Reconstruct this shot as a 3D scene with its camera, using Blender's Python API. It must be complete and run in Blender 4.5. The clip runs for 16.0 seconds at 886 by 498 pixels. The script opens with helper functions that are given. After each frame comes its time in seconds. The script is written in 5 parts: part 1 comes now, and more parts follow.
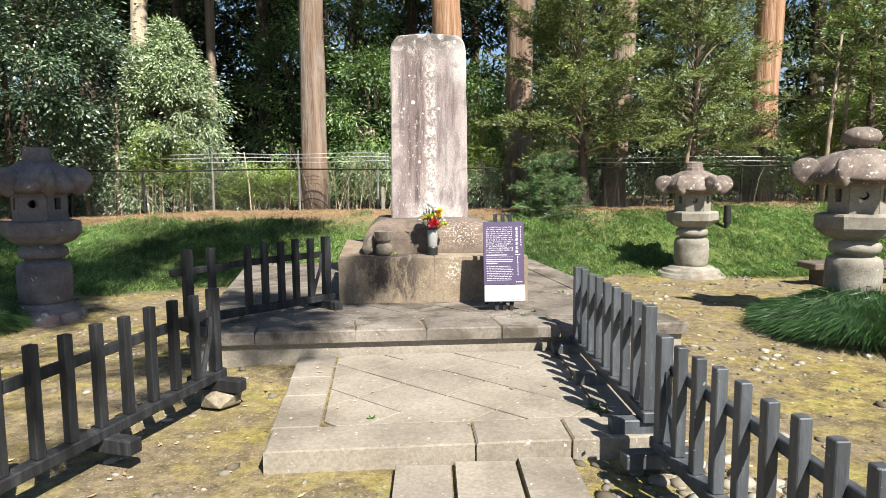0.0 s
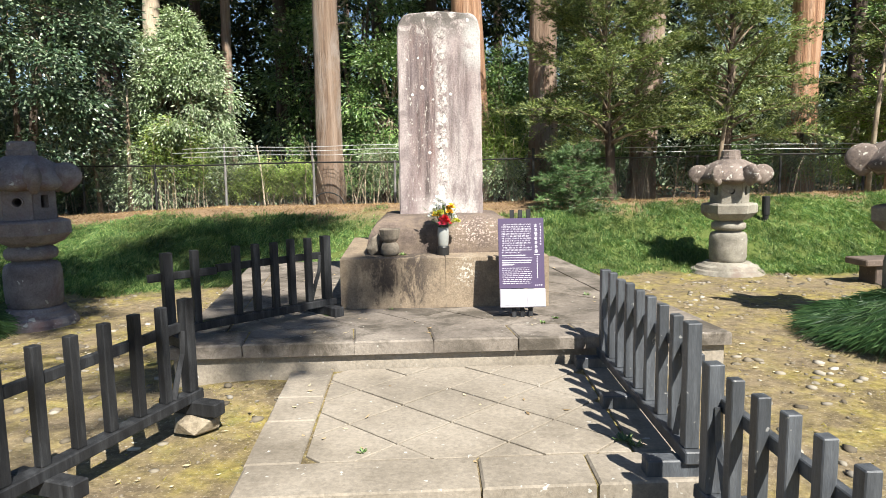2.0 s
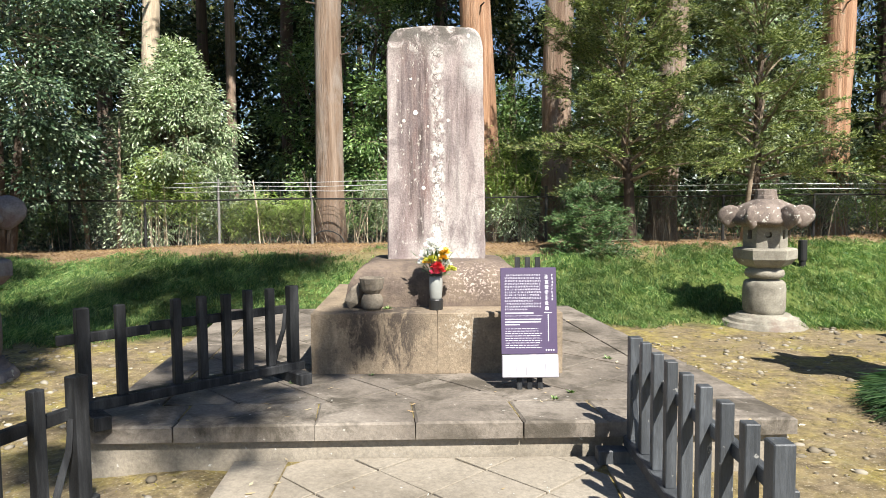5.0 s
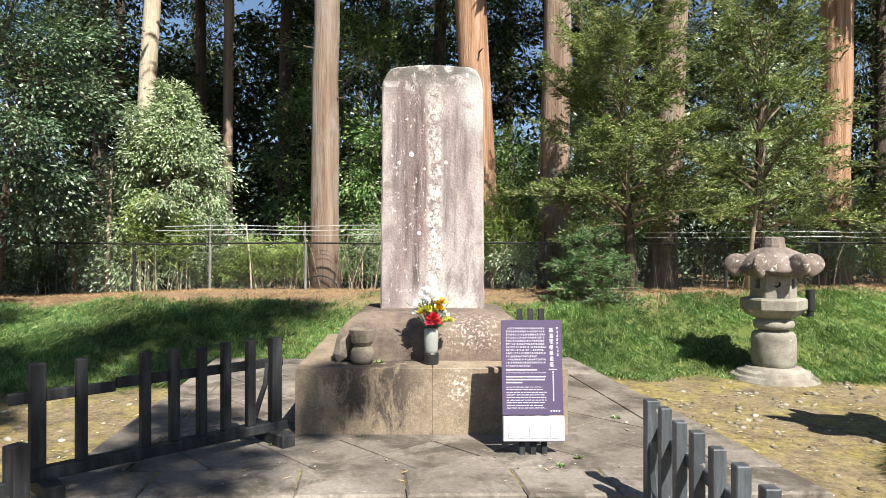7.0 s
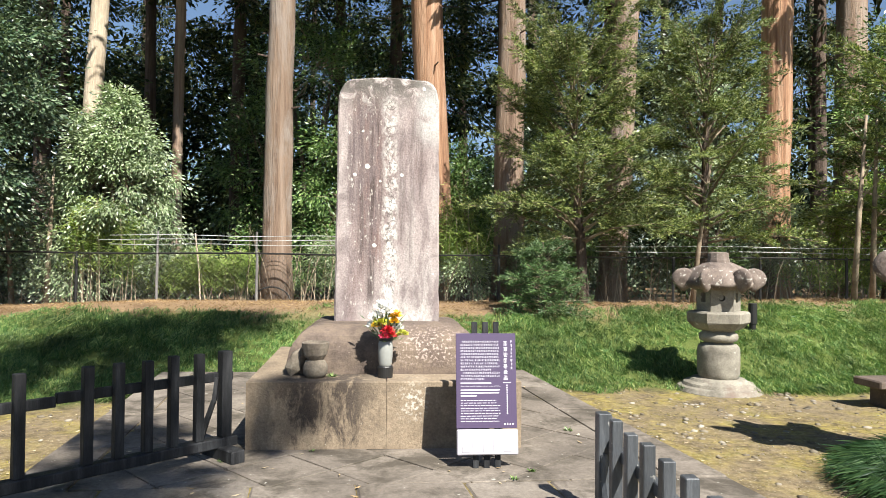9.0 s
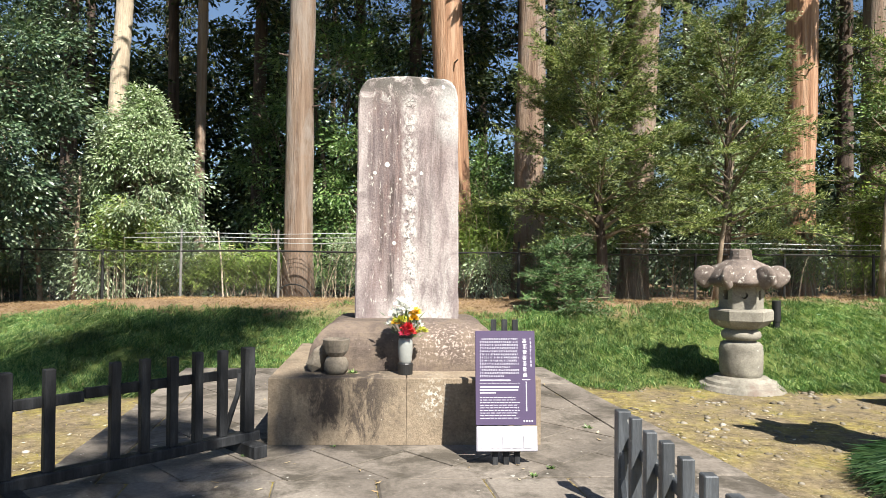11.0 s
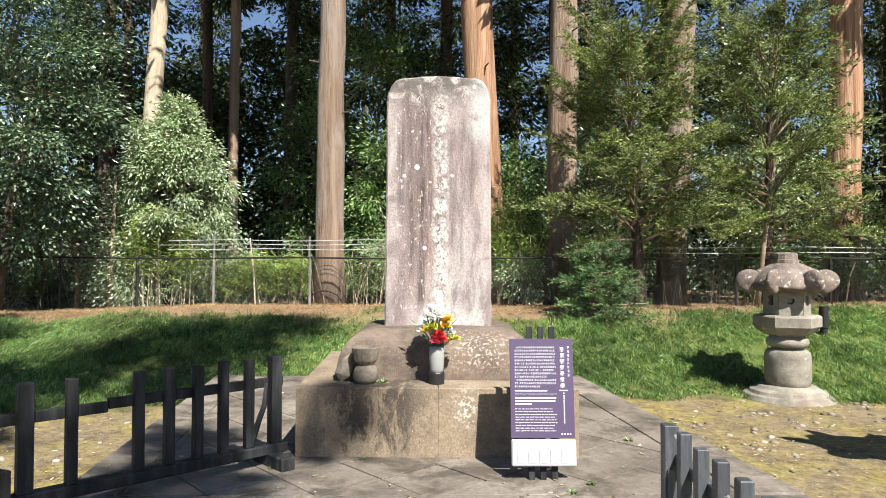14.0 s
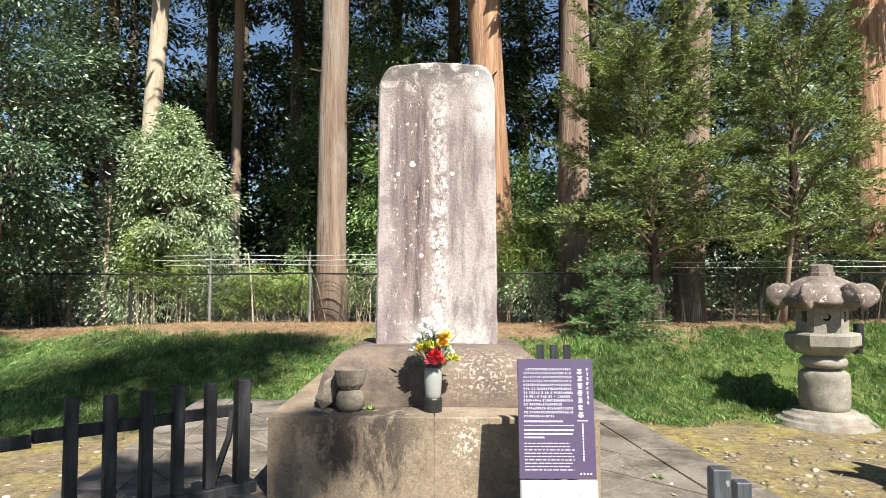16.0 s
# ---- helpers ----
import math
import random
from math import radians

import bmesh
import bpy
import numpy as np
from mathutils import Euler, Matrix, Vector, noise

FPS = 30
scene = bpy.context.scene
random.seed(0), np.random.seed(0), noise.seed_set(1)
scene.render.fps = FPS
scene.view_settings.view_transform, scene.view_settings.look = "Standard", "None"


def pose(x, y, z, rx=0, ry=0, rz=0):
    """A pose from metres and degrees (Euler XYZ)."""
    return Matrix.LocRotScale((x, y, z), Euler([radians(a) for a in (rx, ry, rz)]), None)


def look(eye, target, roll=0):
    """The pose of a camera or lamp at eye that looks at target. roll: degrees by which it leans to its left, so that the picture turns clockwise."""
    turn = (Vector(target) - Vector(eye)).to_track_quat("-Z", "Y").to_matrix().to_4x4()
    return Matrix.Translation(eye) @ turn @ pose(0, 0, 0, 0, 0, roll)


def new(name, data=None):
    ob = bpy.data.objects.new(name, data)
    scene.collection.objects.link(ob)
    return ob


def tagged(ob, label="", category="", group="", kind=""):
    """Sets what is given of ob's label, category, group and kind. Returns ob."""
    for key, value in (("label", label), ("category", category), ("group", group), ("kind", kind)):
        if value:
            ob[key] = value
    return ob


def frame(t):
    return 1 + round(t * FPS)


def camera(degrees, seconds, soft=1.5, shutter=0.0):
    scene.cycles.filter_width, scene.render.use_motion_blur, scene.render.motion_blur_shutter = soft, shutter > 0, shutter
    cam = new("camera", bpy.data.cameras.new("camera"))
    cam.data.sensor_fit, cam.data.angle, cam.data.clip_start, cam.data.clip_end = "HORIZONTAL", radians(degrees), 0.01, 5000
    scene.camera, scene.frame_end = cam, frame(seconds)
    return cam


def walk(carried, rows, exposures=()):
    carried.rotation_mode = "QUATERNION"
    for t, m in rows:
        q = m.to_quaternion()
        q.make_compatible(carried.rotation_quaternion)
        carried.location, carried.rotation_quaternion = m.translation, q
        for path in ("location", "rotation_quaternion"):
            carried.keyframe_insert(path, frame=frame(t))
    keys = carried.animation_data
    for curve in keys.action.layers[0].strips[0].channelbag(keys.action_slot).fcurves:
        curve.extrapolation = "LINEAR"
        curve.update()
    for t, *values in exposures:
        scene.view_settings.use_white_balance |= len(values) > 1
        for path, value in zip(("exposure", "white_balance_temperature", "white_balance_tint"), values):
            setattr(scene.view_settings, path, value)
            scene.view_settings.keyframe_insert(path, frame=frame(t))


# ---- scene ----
cam = camera(67.0, 16.0, soft=0.8)
PATH = [
    (0, (0.031, -0.008, 1.498), (0.093, 3.967, 1.057), -0.43),
    (0.5, (0.049, 0.173, 1.493), (0.067, 4.147, 1.039), -0.64),
    (1, (0.068, 0.307, 1.485), (0.034, 4.28, 1.02), -0.91),
    (1.5, (0.109, 0.449, 1.483), (0.036, 4.419, 1.001), -1.04),
    (2, (0.162, 0.586, 1.493), (0.069, 4.555, 1.008), -1.01),
    (2.5, (0.165, 0.729, 1.489), (0.067, 4.699, 1.007), -0.92),
    (3, (0.143, 0.915, 1.495), (0.039, 4.887, 1.031), -0.71),
    (3.5, (0.175, 1.053, 1.479), (0.055, 5.028, 1.048), -0.61),
    (4, (0.252, 1.225, 1.487), (0.123, 5.204, 1.096), -0.58),
    (6.5, (0.306, 1.836, 1.492), (0.075, 5.829, 1.453), -0.28),
    (7, (0.282, 1.867, 1.501), (0.13, 5.864, 1.508), -0.01),
    (7.5, (0.273, 1.879, 1.504), (0.259, 5.879, 1.541), 0.21),
    (8, (0.268, 1.878, 1.506), (0.396, 5.876, 1.574), 0.49),
    (10.5, (0.273, 1.845, 1.515), (0.355, 5.844, 1.594), 0.49),
    (11, (0.274, 1.842, 1.514), (0.279, 5.841, 1.573), 0.43),
    (11.5, (0.28, 1.836, 1.52), (0.207, 5.835, 1.555), 0.50),
    (12, (0.273, 1.848, 1.515), (0.145, 5.846, 1.544), 0.45),
    (12.5, (0.271, 1.841, 1.516), (0.105, 5.838, 1.554), 0.41),
    (13, (0.274, 1.842, 1.52), (0.09, 5.837, 1.572), 0.37),
    (13.5, (0.272, 1.841, 1.514), (0.085, 5.836, 1.589), 0.31),
    (14, (0.272, 2.01, 1.505), (0.087, 6.005, 1.601), 0.11),
    (14.5, (0.287, 2.167, 1.489), (0.087, 6.16, 1.614), -0.01),
    (15, (0.302, 2.319, 1.474), (0.086, 6.31, 1.625), -0.05),
    (15.5, (0.315, 2.468, 1.458), (0.081, 6.457, 1.638), -0.03),
    (16, (0.321, 2.611, 1.442), (0.073, 6.598, 1.653), 0.0),
]
walk(cam, [(t, look(eye, target, roll)) for t, eye, target, roll in PATH])

# ---------------------------------------------------------------- light
LIGHT = Vector((-0.45, 0.80, -1.0)).normalized()
world = bpy.data.worlds.new("sky_world")
world.use_nodes = True
scene.world = world
wn = world.node_tree.nodes
sky = wn.new("ShaderNodeTexSky")
sky.sky_type = "NISHITA"
sky.sun_disc = False
sky.dust_density = 0.4
sky.ozone_density = 2.5
sky.sun_elevation = math.asin(-LIGHT.z)
sky.sun_rotation = math.atan2(-LIGHT.x, -LIGHT.y)
world.node_tree.links.new(sky.outputs[0], wn["Background"].inputs[0])
wn["Background"].inputs[1].default_value = 0.052
sun = new("sun", bpy.data.lights.new("sun", "SUN"))
sun.data.energy = 5.0
sun.data.angle = radians(0.53)
sun.data.color = (1.0, 0.95, 0.86)
sun.matrix_world = look((0, 0, 30), Vector((0, 0, 30)) + LIGHT)
scene.view_settings.exposure = 1.31


# ---------------------------------------------------------------- materials
def nodes_of(name):
    m = bpy.data.materials.new(name)
    m.use_nodes = True
    return m, m.node_tree.nodes, m.node_tree.links


def ramp(ns, ls, fac, stops):
    r = ns.new("ShaderNodeValToRGB")
    while len(r.color_ramp.elements) < len(stops):
        r.color_ramp.elements.new(0.5)
    for e, (p, c) in zip(r.color_ramp.elements, stops):
        e.position = p
        e.color = (c, c, c, 1) if isinstance(c, (int, float)) else (*c, 1)
    ls.new(fac, r.inputs[0])
    return r.outputs[0]


def noise_tex(ns, ls, scale, detail=6.0, rough=0.6, stretch=(1, 1, 1), coord="Object", distort=0.0):
    tc, mp, nt = ns.new("ShaderNodeTexCoord"), ns.new("ShaderNodeMapping"), ns.new("ShaderNodeTexNoise")
    mp.inputs["Scale"].default_value = stretch
    ls.new(tc.outputs[coord], mp.inputs["Vector"])
    ls.new(mp.outputs[0], nt.inputs["Vector"])
    nt.inputs["Scale"].default_value = scale
    nt.inputs["Detail"].default_value = detail
    nt.inputs["Roughness"].default_value = rough
    nt.inputs["Distortion"].default_value = distort
    return nt.outputs[0]


def mix(ns, ls, fac, a, b, blend="MIX"):
    n = ns.new("ShaderNodeMix")
    n.data_type, n.blend_type = "RGBA", blend
    for sock, v in ((n.inputs[0], fac), (n.inputs[6], a), (n.inputs[7], b)):
        if isinstance(v, (int, float)):
            sock.default_value = v
        elif isinstance(v, tuple):
            sock.default_value = (*v, 1)
        else:
            ls.new(v, sock)
    return n.outputs[2]


def maths(ns, ls, op, a, b_=0.0):
    n = ns.new("ShaderNodeMath")
    n.operation = op
    for s, v in zip(n.inputs, (a, b_)):
        if isinstance(v, (int, float)):
            s.default_value = v
        else:
            ls.new(v, s)
    return n.outputs[0]


def hump(ns, ls, sock, centre, half, soft):
    """1 within half of centre, falling to 0 over soft."""
    d = maths(ns, ls, "ABSOLUTE", maths(ns, ls, "SUBTRACT", sock, centre))
    return ramp(ns, ls, d, [(max(0.0, half), 1.0), (half + soft, 0.0)])


def bump(ns, ls, height, strength, dist, bsdf):
    b = ns.new("ShaderNodeBump")
    b.inputs["Strength"].default_value = strength
    b.inputs["Distance"].default_value = dist
    ls.new(height, b.inputs["Height"])
    ls.new(b.outputs[0], bsdf.inputs["Normal"])


def surface(name, dark, mid, light, big=1.5, fine=30.0, rough=0.8, relief=0.6, depth=0.01, metal=0.0,
            stretch=(1, 1, 1), spots=None, spot_at=0.66, spot_scale=14.0, vary=0.0, second=None, second_at=0.55, second_scale=2.0, second_stretch=(1, 1, 1)):
    """A weathered surface: large stains, fine grain, optional spots and patches."""
    m, ns, ls = nodes_of(name)
    b = ns["Principled BSDF"]
    n1 = noise_tex(ns, ls, big, 8, 0.65, stretch)
    n2 = noise_tex(ns, ls, fine, 6, 0.7, stretch)
    col = ramp(ns, ls, n1, [(0.32, dark), (0.5, mid), (0.68, light)])
    grain = ramp(ns, ls, n2, [(0.3, 0.62), (0.7, 1.3)])
    col = mix(ns, ls, 0.75, col, grain, "MULTIPLY")
    if second:
        n4 = noise_tex(ns, ls, second_scale, 9, 0.72, second_stretch, distort=0.4)
        col = mix(ns, ls, ramp(ns, ls, n4, [(second_at - 0.05, 0.0), (second_at + 0.09, 1.0)]), col, second)
    if spots:
        n3 = noise_tex(ns, ls, spot_scale, 3, 0.5)
        col = mix(ns, ls, ramp(ns, ls, n3, [(spot_at, 0.0), (spot_at + 0.03, 1.0)]), col, spots)
    if vary:
        oi = ns.new("ShaderNodeObjectInfo")
        col = mix(ns, ls, 1.0, col, ramp(ns, ls, oi.outputs["Random"], [(0.0, 1 - vary), (1.0, 1 + vary)]), "MULTIPLY")
    ls.new(col, b.inputs["Base Color"])
    b.inputs["Roughness"].default_value = rough
    b.inputs["Metallic"].default_value = metal
    bump(ns, ls, n2, relief, depth, b)
    return m


def leaf_material(name, a, b_, c, rough=0.45, trans=0.35, spec=0.5):
    m, ns, ls = nodes_of(name)
    b = ns["Principled BSDF"]
    g = ns.new("ShaderNodeNewGeometry")
    col = ramp(ns, ls, g.outputs["Random Per Island"], [(0.0, a), (0.55, b_), (1.0, c)])
    n = noise_tex(ns, ls, 0.9, 3)
    col = mix(ns, ls, 0.9, col, ramp(ns, ls, n, [(0.32, 0.45), (0.68, 1.5)]), "MULTIPLY")
    ls.new(col, b.inputs["Base Color"])
    b.inputs["Roughness"].default_value = rough
    b.inputs["Specular IOR Level"].default_value = spec
    t = ns.new("ShaderNodeBsdfTranslucent")
    ls.new(mix(ns, ls, 1.0, col, (1.3, 1.4, 0.6), "MULTIPLY"), t.inputs[0])
    ms = ns.new("ShaderNodeMixShader")
    ms.inputs[0].default_value = trans
    ls.new(b.outputs[0], ms.inputs[1])
    ls.new(t.outputs[0], ms.inputs[2])
    ls.new(ms.outputs[0], ns["Material Output"].inputs[0])
    return m


def plain(name, col, rough=0.5, metal=0.0, vary=0.12, fine=40.0):
    m, ns, ls = nodes_of(name)
    b = ns["Principled BSDF"]
    n = noise_tex(ns, ls, fine, 4)
    c = mix(ns, ls, 1.0, col, ramp(ns, ls, n, [(0.3, 1 - vary), (0.7, 1 + vary)]), "MULTIPLY")
    ls.new(c, b.inputs["Base Color"])
    b.inputs["Roughness"].default_value = rough
    b.inputs["Metallic"].default_value = metal
    return m


M_PAVE = surface("paving_stone", (0.14, 0.120, 0.092), (0.238, 0.208, 0.166), (0.298, 0.265, 0.217), 1.2, 45, 0.85, 0.5, 0.006, vary=0.10,
                 spots=(0.42, 0.41, 0.38), spot_at=0.70, spot_scale=22)
M_PLAT = surface("platform_stone", (0.10, 0.085, 0.07), (0.175, 0.15, 0.125), (0.25, 0.22, 0.185), 1.3, 40, 0.85, 0.6, 0.008, vary=0.10,
                 second=(0.065, 0.055, 0.042), second_at=0.52, second_scale=2.8, spots=(0.38, 0.37, 0.33), spot_at=0.71, spot_scale=20)
M_BASE = surface("base_stone", (0.05, 0.037, 0.03), (0.11, 0.083, 0.067), (0.165, 0.125, 0.10), 2.0, 45, 0.88, 0.7, 0.010,
                 spots=(0.36, 0.30, 0.26), spot_at=0.70, spot_scale=26)
M_CUP = surface("cup_stone", (0.085, 0.07, 0.055), (0.16, 0.135, 0.105), (0.23, 0.20, 0.155), 6.0, 60, 0.9, 0.8, 0.006)
M_LANT = surface("lantern_stone", (0.12, 0.108, 0.088), (0.235, 0.218, 0.178), (0.33, 0.31, 0.255), 2.5, 60, 0.9, 0.8, 0.008,
                 spots=(0.48, 0.47, 0.42), spot_at=0.70, spot_scale=13, second=(0.16, 0.122, 0.10), second_at=0.56, second_scale=1.6)
M_ROOF = surface("lantern_roof_stone", (0.085, 0.066, 0.058), (0.17, 0.135, 0.115), (0.26, 0.215, 0.185), 3.5, 60, 0.9, 0.9, 0.01,
                 spots=(0.46, 0.44, 0.39), spot_at=0.63, spot_scale=22)
# purplish stone, darkened further to carry the shade this lantern stands in
M_PURPLE_STONE = surface("shaded_purplish_lantern_stone", (0.070, 0.060, 0.063), (0.135, 0.122, 0.127), (0.21, 0.197, 0.198), 2.5, 60, 0.9, 0.8, 0.008,
                         spots=(0.34, 0.35, 0.32), spot_at=0.68, spot_scale=9, second=(0.11, 0.07, 0.07), second_at=0.55, second_scale=1.6)
M_BLACK = surface("black_stained_timber", (0.012, 0.012, 0.013), (0.022, 0.023, 0.025), (0.048, 0.050, 0.053), 3.0, 60, 0.55, 0.4, 0.003,
                  stretch=(6, 6, 0.7), vary=0.15)
M_BLACK.node_tree.nodes["Principled BSDF"].inputs["Specular IOR Level"].default_value = 0.15
# M_BLACK's timber again, lighter: the sunlit tone is put into its colour
M_BLACK_SUNLIT = surface("sunlit_blue_black_timber", (0.030, 0.034, 0.039), (0.055, 0.061, 0.069), (0.090, 0.099, 0.110), 3.0, 50, 0.5, 0.4, 0.003,
                  stretch=(5, 5, 0.6), vary=0.15, spots=(0.22, 0.22, 0.21), spot_at=0.70, spot_scale=30)
M_SLATE = surface("foot_stone", (0.13, 0.105, 0.07), (0.24, 0.20, 0.14), (0.34, 0.29, 0.21), 5, 40, 0.9, 0.9, 0.015)
M_BARK = surface("cedar_bark", (0.135, 0.085, 0.058), (0.235, 0.163, 0.115), (0.33, 0.255, 0.20), 1.6, 10, 0.9, 1.0, 0.05, stretch=(3.2, 3.2, 0.16), vary=0.10, second=(0.28, 0.235, 0.20), second_at=0.54, second_scale=1.0, second_stretch=(2, 2, 0.5))
M_BARK_RED = surface("red_cedar_bark", (0.17, 0.08, 0.045), (0.36, 0.20, 0.115), (0.52, 0.35, 0.24), 2.2, 12, 0.9, 1.0, 0.05, stretch=(3.2, 3.2, 0.14), vary=0.10)
M_BARK_PALE = surface("pale_bark", (0.32, 0.26, 0.19), (0.46, 0.38, 0.28), (0.55, 0.47, 0.36), 1.2, 10, 0.9, 0.8, 0.02, stretch=(4, 4, 0.6), vary=0.1)
# dark bark, with the shade of the wood put into its colour
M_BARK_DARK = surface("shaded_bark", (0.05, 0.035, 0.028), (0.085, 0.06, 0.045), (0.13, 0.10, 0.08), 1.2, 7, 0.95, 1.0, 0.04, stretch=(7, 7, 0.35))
M_TWIG = surface("twig_wood", (0.12, 0.09, 0.06), (0.22, 0.17, 0.12), (0.33, 0.28, 0.20), 3, 40, 0.9)
M_METAL = plain("dark_painted_steel", (0.02, 0.02, 0.02), 0.5, 0.3)
M_WIRE = plain("galvanised_wire", (0.42, 0.43, 0.42), 0.6, 0.2)
M_MESH = plain("chain_link_steel", (0.09, 0.095, 0.09), 0.5, 0.5)
M_POST = surface("grey_post", (0.09, 0.085, 0.08), (0.15, 0.145, 0.14), (0.22, 0.215, 0.20), 4, 40, 0.8)

L_DARK = leaf_material("dark_evergreen_leaves", (0.012, 0.032, 0.016), (0.070, 0.118, 0.062), (0.24, 0.305, 0.20), 0.36, 0.12, 0.6)
L_GREY = leaf_material("glossy_grey_green_leaves", (0.09, 0.145, 0.062), (0.26, 0.335, 0.185), (0.48, 0.54, 0.39), 0.32, 0.15, 0.7)
L_MID = leaf_material("mid_green_leaves", (0.03, 0.075, 0.02), (0.10, 0.18, 0.05), (0.22, 0.30, 0.11), 0.35, 0.2, 0.6)
L_BAMBOO = leaf_material("bamboo_leaves", (0.11, 0.19, 0.035), (0.25, 0.35, 0.08), (0.45, 0.50, 0.20), 0.42, 0.3, 0.4)
L_YEW = leaf_material("conifer_needles", (0.030, 0.055, 0.016), (0.125, 0.165, 0.050), (0.31, 0.345, 0.125), 0.45, 0.16, 0.35)
L_FIR = leaf_material("fir_needles", (0.03, 0.075, 0.025), (0.085, 0.155, 0.055), (0.18, 0.26, 0.10), 0.45, 0.15, 0.4)
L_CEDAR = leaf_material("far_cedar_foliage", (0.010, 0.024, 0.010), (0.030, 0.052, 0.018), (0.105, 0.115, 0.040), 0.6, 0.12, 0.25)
L_GRASS = leaf_material("lawn_grass_blades", (0.026, 0.075, 0.020), (0.100, 0.190, 0.055), (0.31, 0.37, 0.14), 0.45, 0.25, 0.4)
L_TUFT = leaf_material("mondo_grass_blades", (0.014, 0.042, 0.016), (0.034, 0.080, 0.028), (0.085, 0.150, 0.055), 0.4, 0.2, 0.5)
L_DRY = leaf_material("dry_needles", (0.14, 0.085, 0.045), (0.25, 0.165, 0.085), (0.40, 0.30, 0.17), 0.8, 0.15, 0.2)
M_PEBBLE = leaf_material("pebbles", (0.11, 0.092, 0.066), (0.18, 0.158, 0.12), (0.30, 0.275, 0.23), 0.85, 0.0, 0.2)


def ground_material():
    """Mossy earth in front; turf and needle litter on the bank."""
    m, ns, ls = nodes_of("mossy_earth")
    b = ns["Principled BSDF"]
    n1 = noise_tex(ns, ls, 0.8, 8, 0.65)
    n2 = noise_tex(ns, ls, 14, 8, 0.75)
    n3 = noise_tex(ns, ls, 3.0, 6, 0.7)
    n6 = noise_tex(ns, ls, 1.7, 8, 0.7, distort=0.8)
    moss = ramp(ns, ls, n3, [(0.34, (0.085, 0.066, 0.040)), (0.46, (0.165, 0.130, 0.060)), (0.56, (0.248, 0.200, 0.062)), (0.72, (0.158, 0.168, 0.044))])
    moss = mix(ns, ls, ramp(ns, ls, n1, [(0.43, 0.0), (0.60, 0.88)]), moss, (0.185, 0.145, 0.094))
    moss = mix(ns, ls, ramp(ns, ls, n6, [(0.54, 0.0), (0.66, 0.8)]), moss, (0.105, 0.082, 0.055))
    moss = mix(ns, ls, 0.9, moss, ramp(ns, ls, n2, [(0.3, 0.35), (0.7, 1.65)]), "MULTIPLY")
    n5 = noise_tex(ns, ls, 48, 4, 0.7)
    moss = mix(ns, ls, ramp(ns, ls, n5, [(0.58, 0.0), (0.64, 0.85)]), moss, (0.33, 0.29, 0.21))
    at = ns.new("ShaderNodeAttribute")
    at.attribute_name = "bank"
    turf = ramp(ns, ls, n2, [(0.3, (0.05, 0.075, 0.018)), (0.7, (0.12, 0.15, 0.04))])
    litter = ramp(ns, ls, n2, [(0.3, (0.13, 0.085, 0.05)), (0.7, (0.29, 0.20, 0.12))])
    sep = ns.new("ShaderNodeSeparateColor")
    ls.new(at.outputs["Color"], sep.inputs[0])
    col = mix(ns, ls, sep.outputs[0], moss, turf)
    col = mix(ns, ls, sep.outputs[1], col, litter)
    ls.new(col, b.inputs["Base Color"])
    b.inputs["Roughness"].default_value = 0.95
    b.inputs["Specular IOR Level"].default_value = 0.2
    bump(ns, ls, n2, 0.8, 0.03, b)
    return m


M_GROUND = ground_material()


# ---------------------------------------------------------------- mesh helpers
def mesh_object(name, bm, material, parent=None, smooth=False):
    me = bpy.data.meshes.new(name)
    bm.normal_update()
    bm.to_mesh(me)
    bm.free()
    me.materials.append(material)
    if smooth:
        me.polygons.foreach_set("use_smooth", [True] * len(me.polygons))
    ob = new(name, me)
    if parent:
        ob.parent = parent
    return ob


def part(name, bm, material, parent, label="", smooth=False):
    return tagged(mesh_object(name, bm, material, parent, smooth), label)


def thing(name, place, label, category, group="", kind="", turn=0.0):
    ob = new(name)
    ob.empty_display_size = 0.2
    ob.matrix_basis = pose(*place, 0, 0, turn)
    return tagged(ob, label, category, group, kind)


def add_box(bm, x0, x1, y0, y1, z0, z1, bev=0.0, m=None):
    r = bmesh.ops.create_cube(bm, size=1.0)
    vs = r["verts"]
    for v in vs:
        v.co = Vector(((x0 + x1) / 2 + v.co.x * (x1 - x0), (y0 + y1) / 2 + v.co.y * (y1 - y0), (z0 + z1) / 2 + v.co.z * (z1 - z0)))
    if bev:
        es = list({e for v in vs for e in v.link_edges})
        out = bmesh.ops.bevel(bm, geom=es, offset=bev, segments=1, affect="EDGES")
        vs = list({v for f in out["faces"] for v in f.verts} | {v for v in vs if v.is_valid})
    if m is not None:
        bmesh.ops.transform(bm, matrix=m, verts=vs)
    return vs


def box_bm(x0, x1, y0, y1, z0, z1, bev=0.0, m=None):
    bm = bmesh.new()
    add_box(bm, x0, x1, y0, y1, z0, z1, bev, m)
    return bm


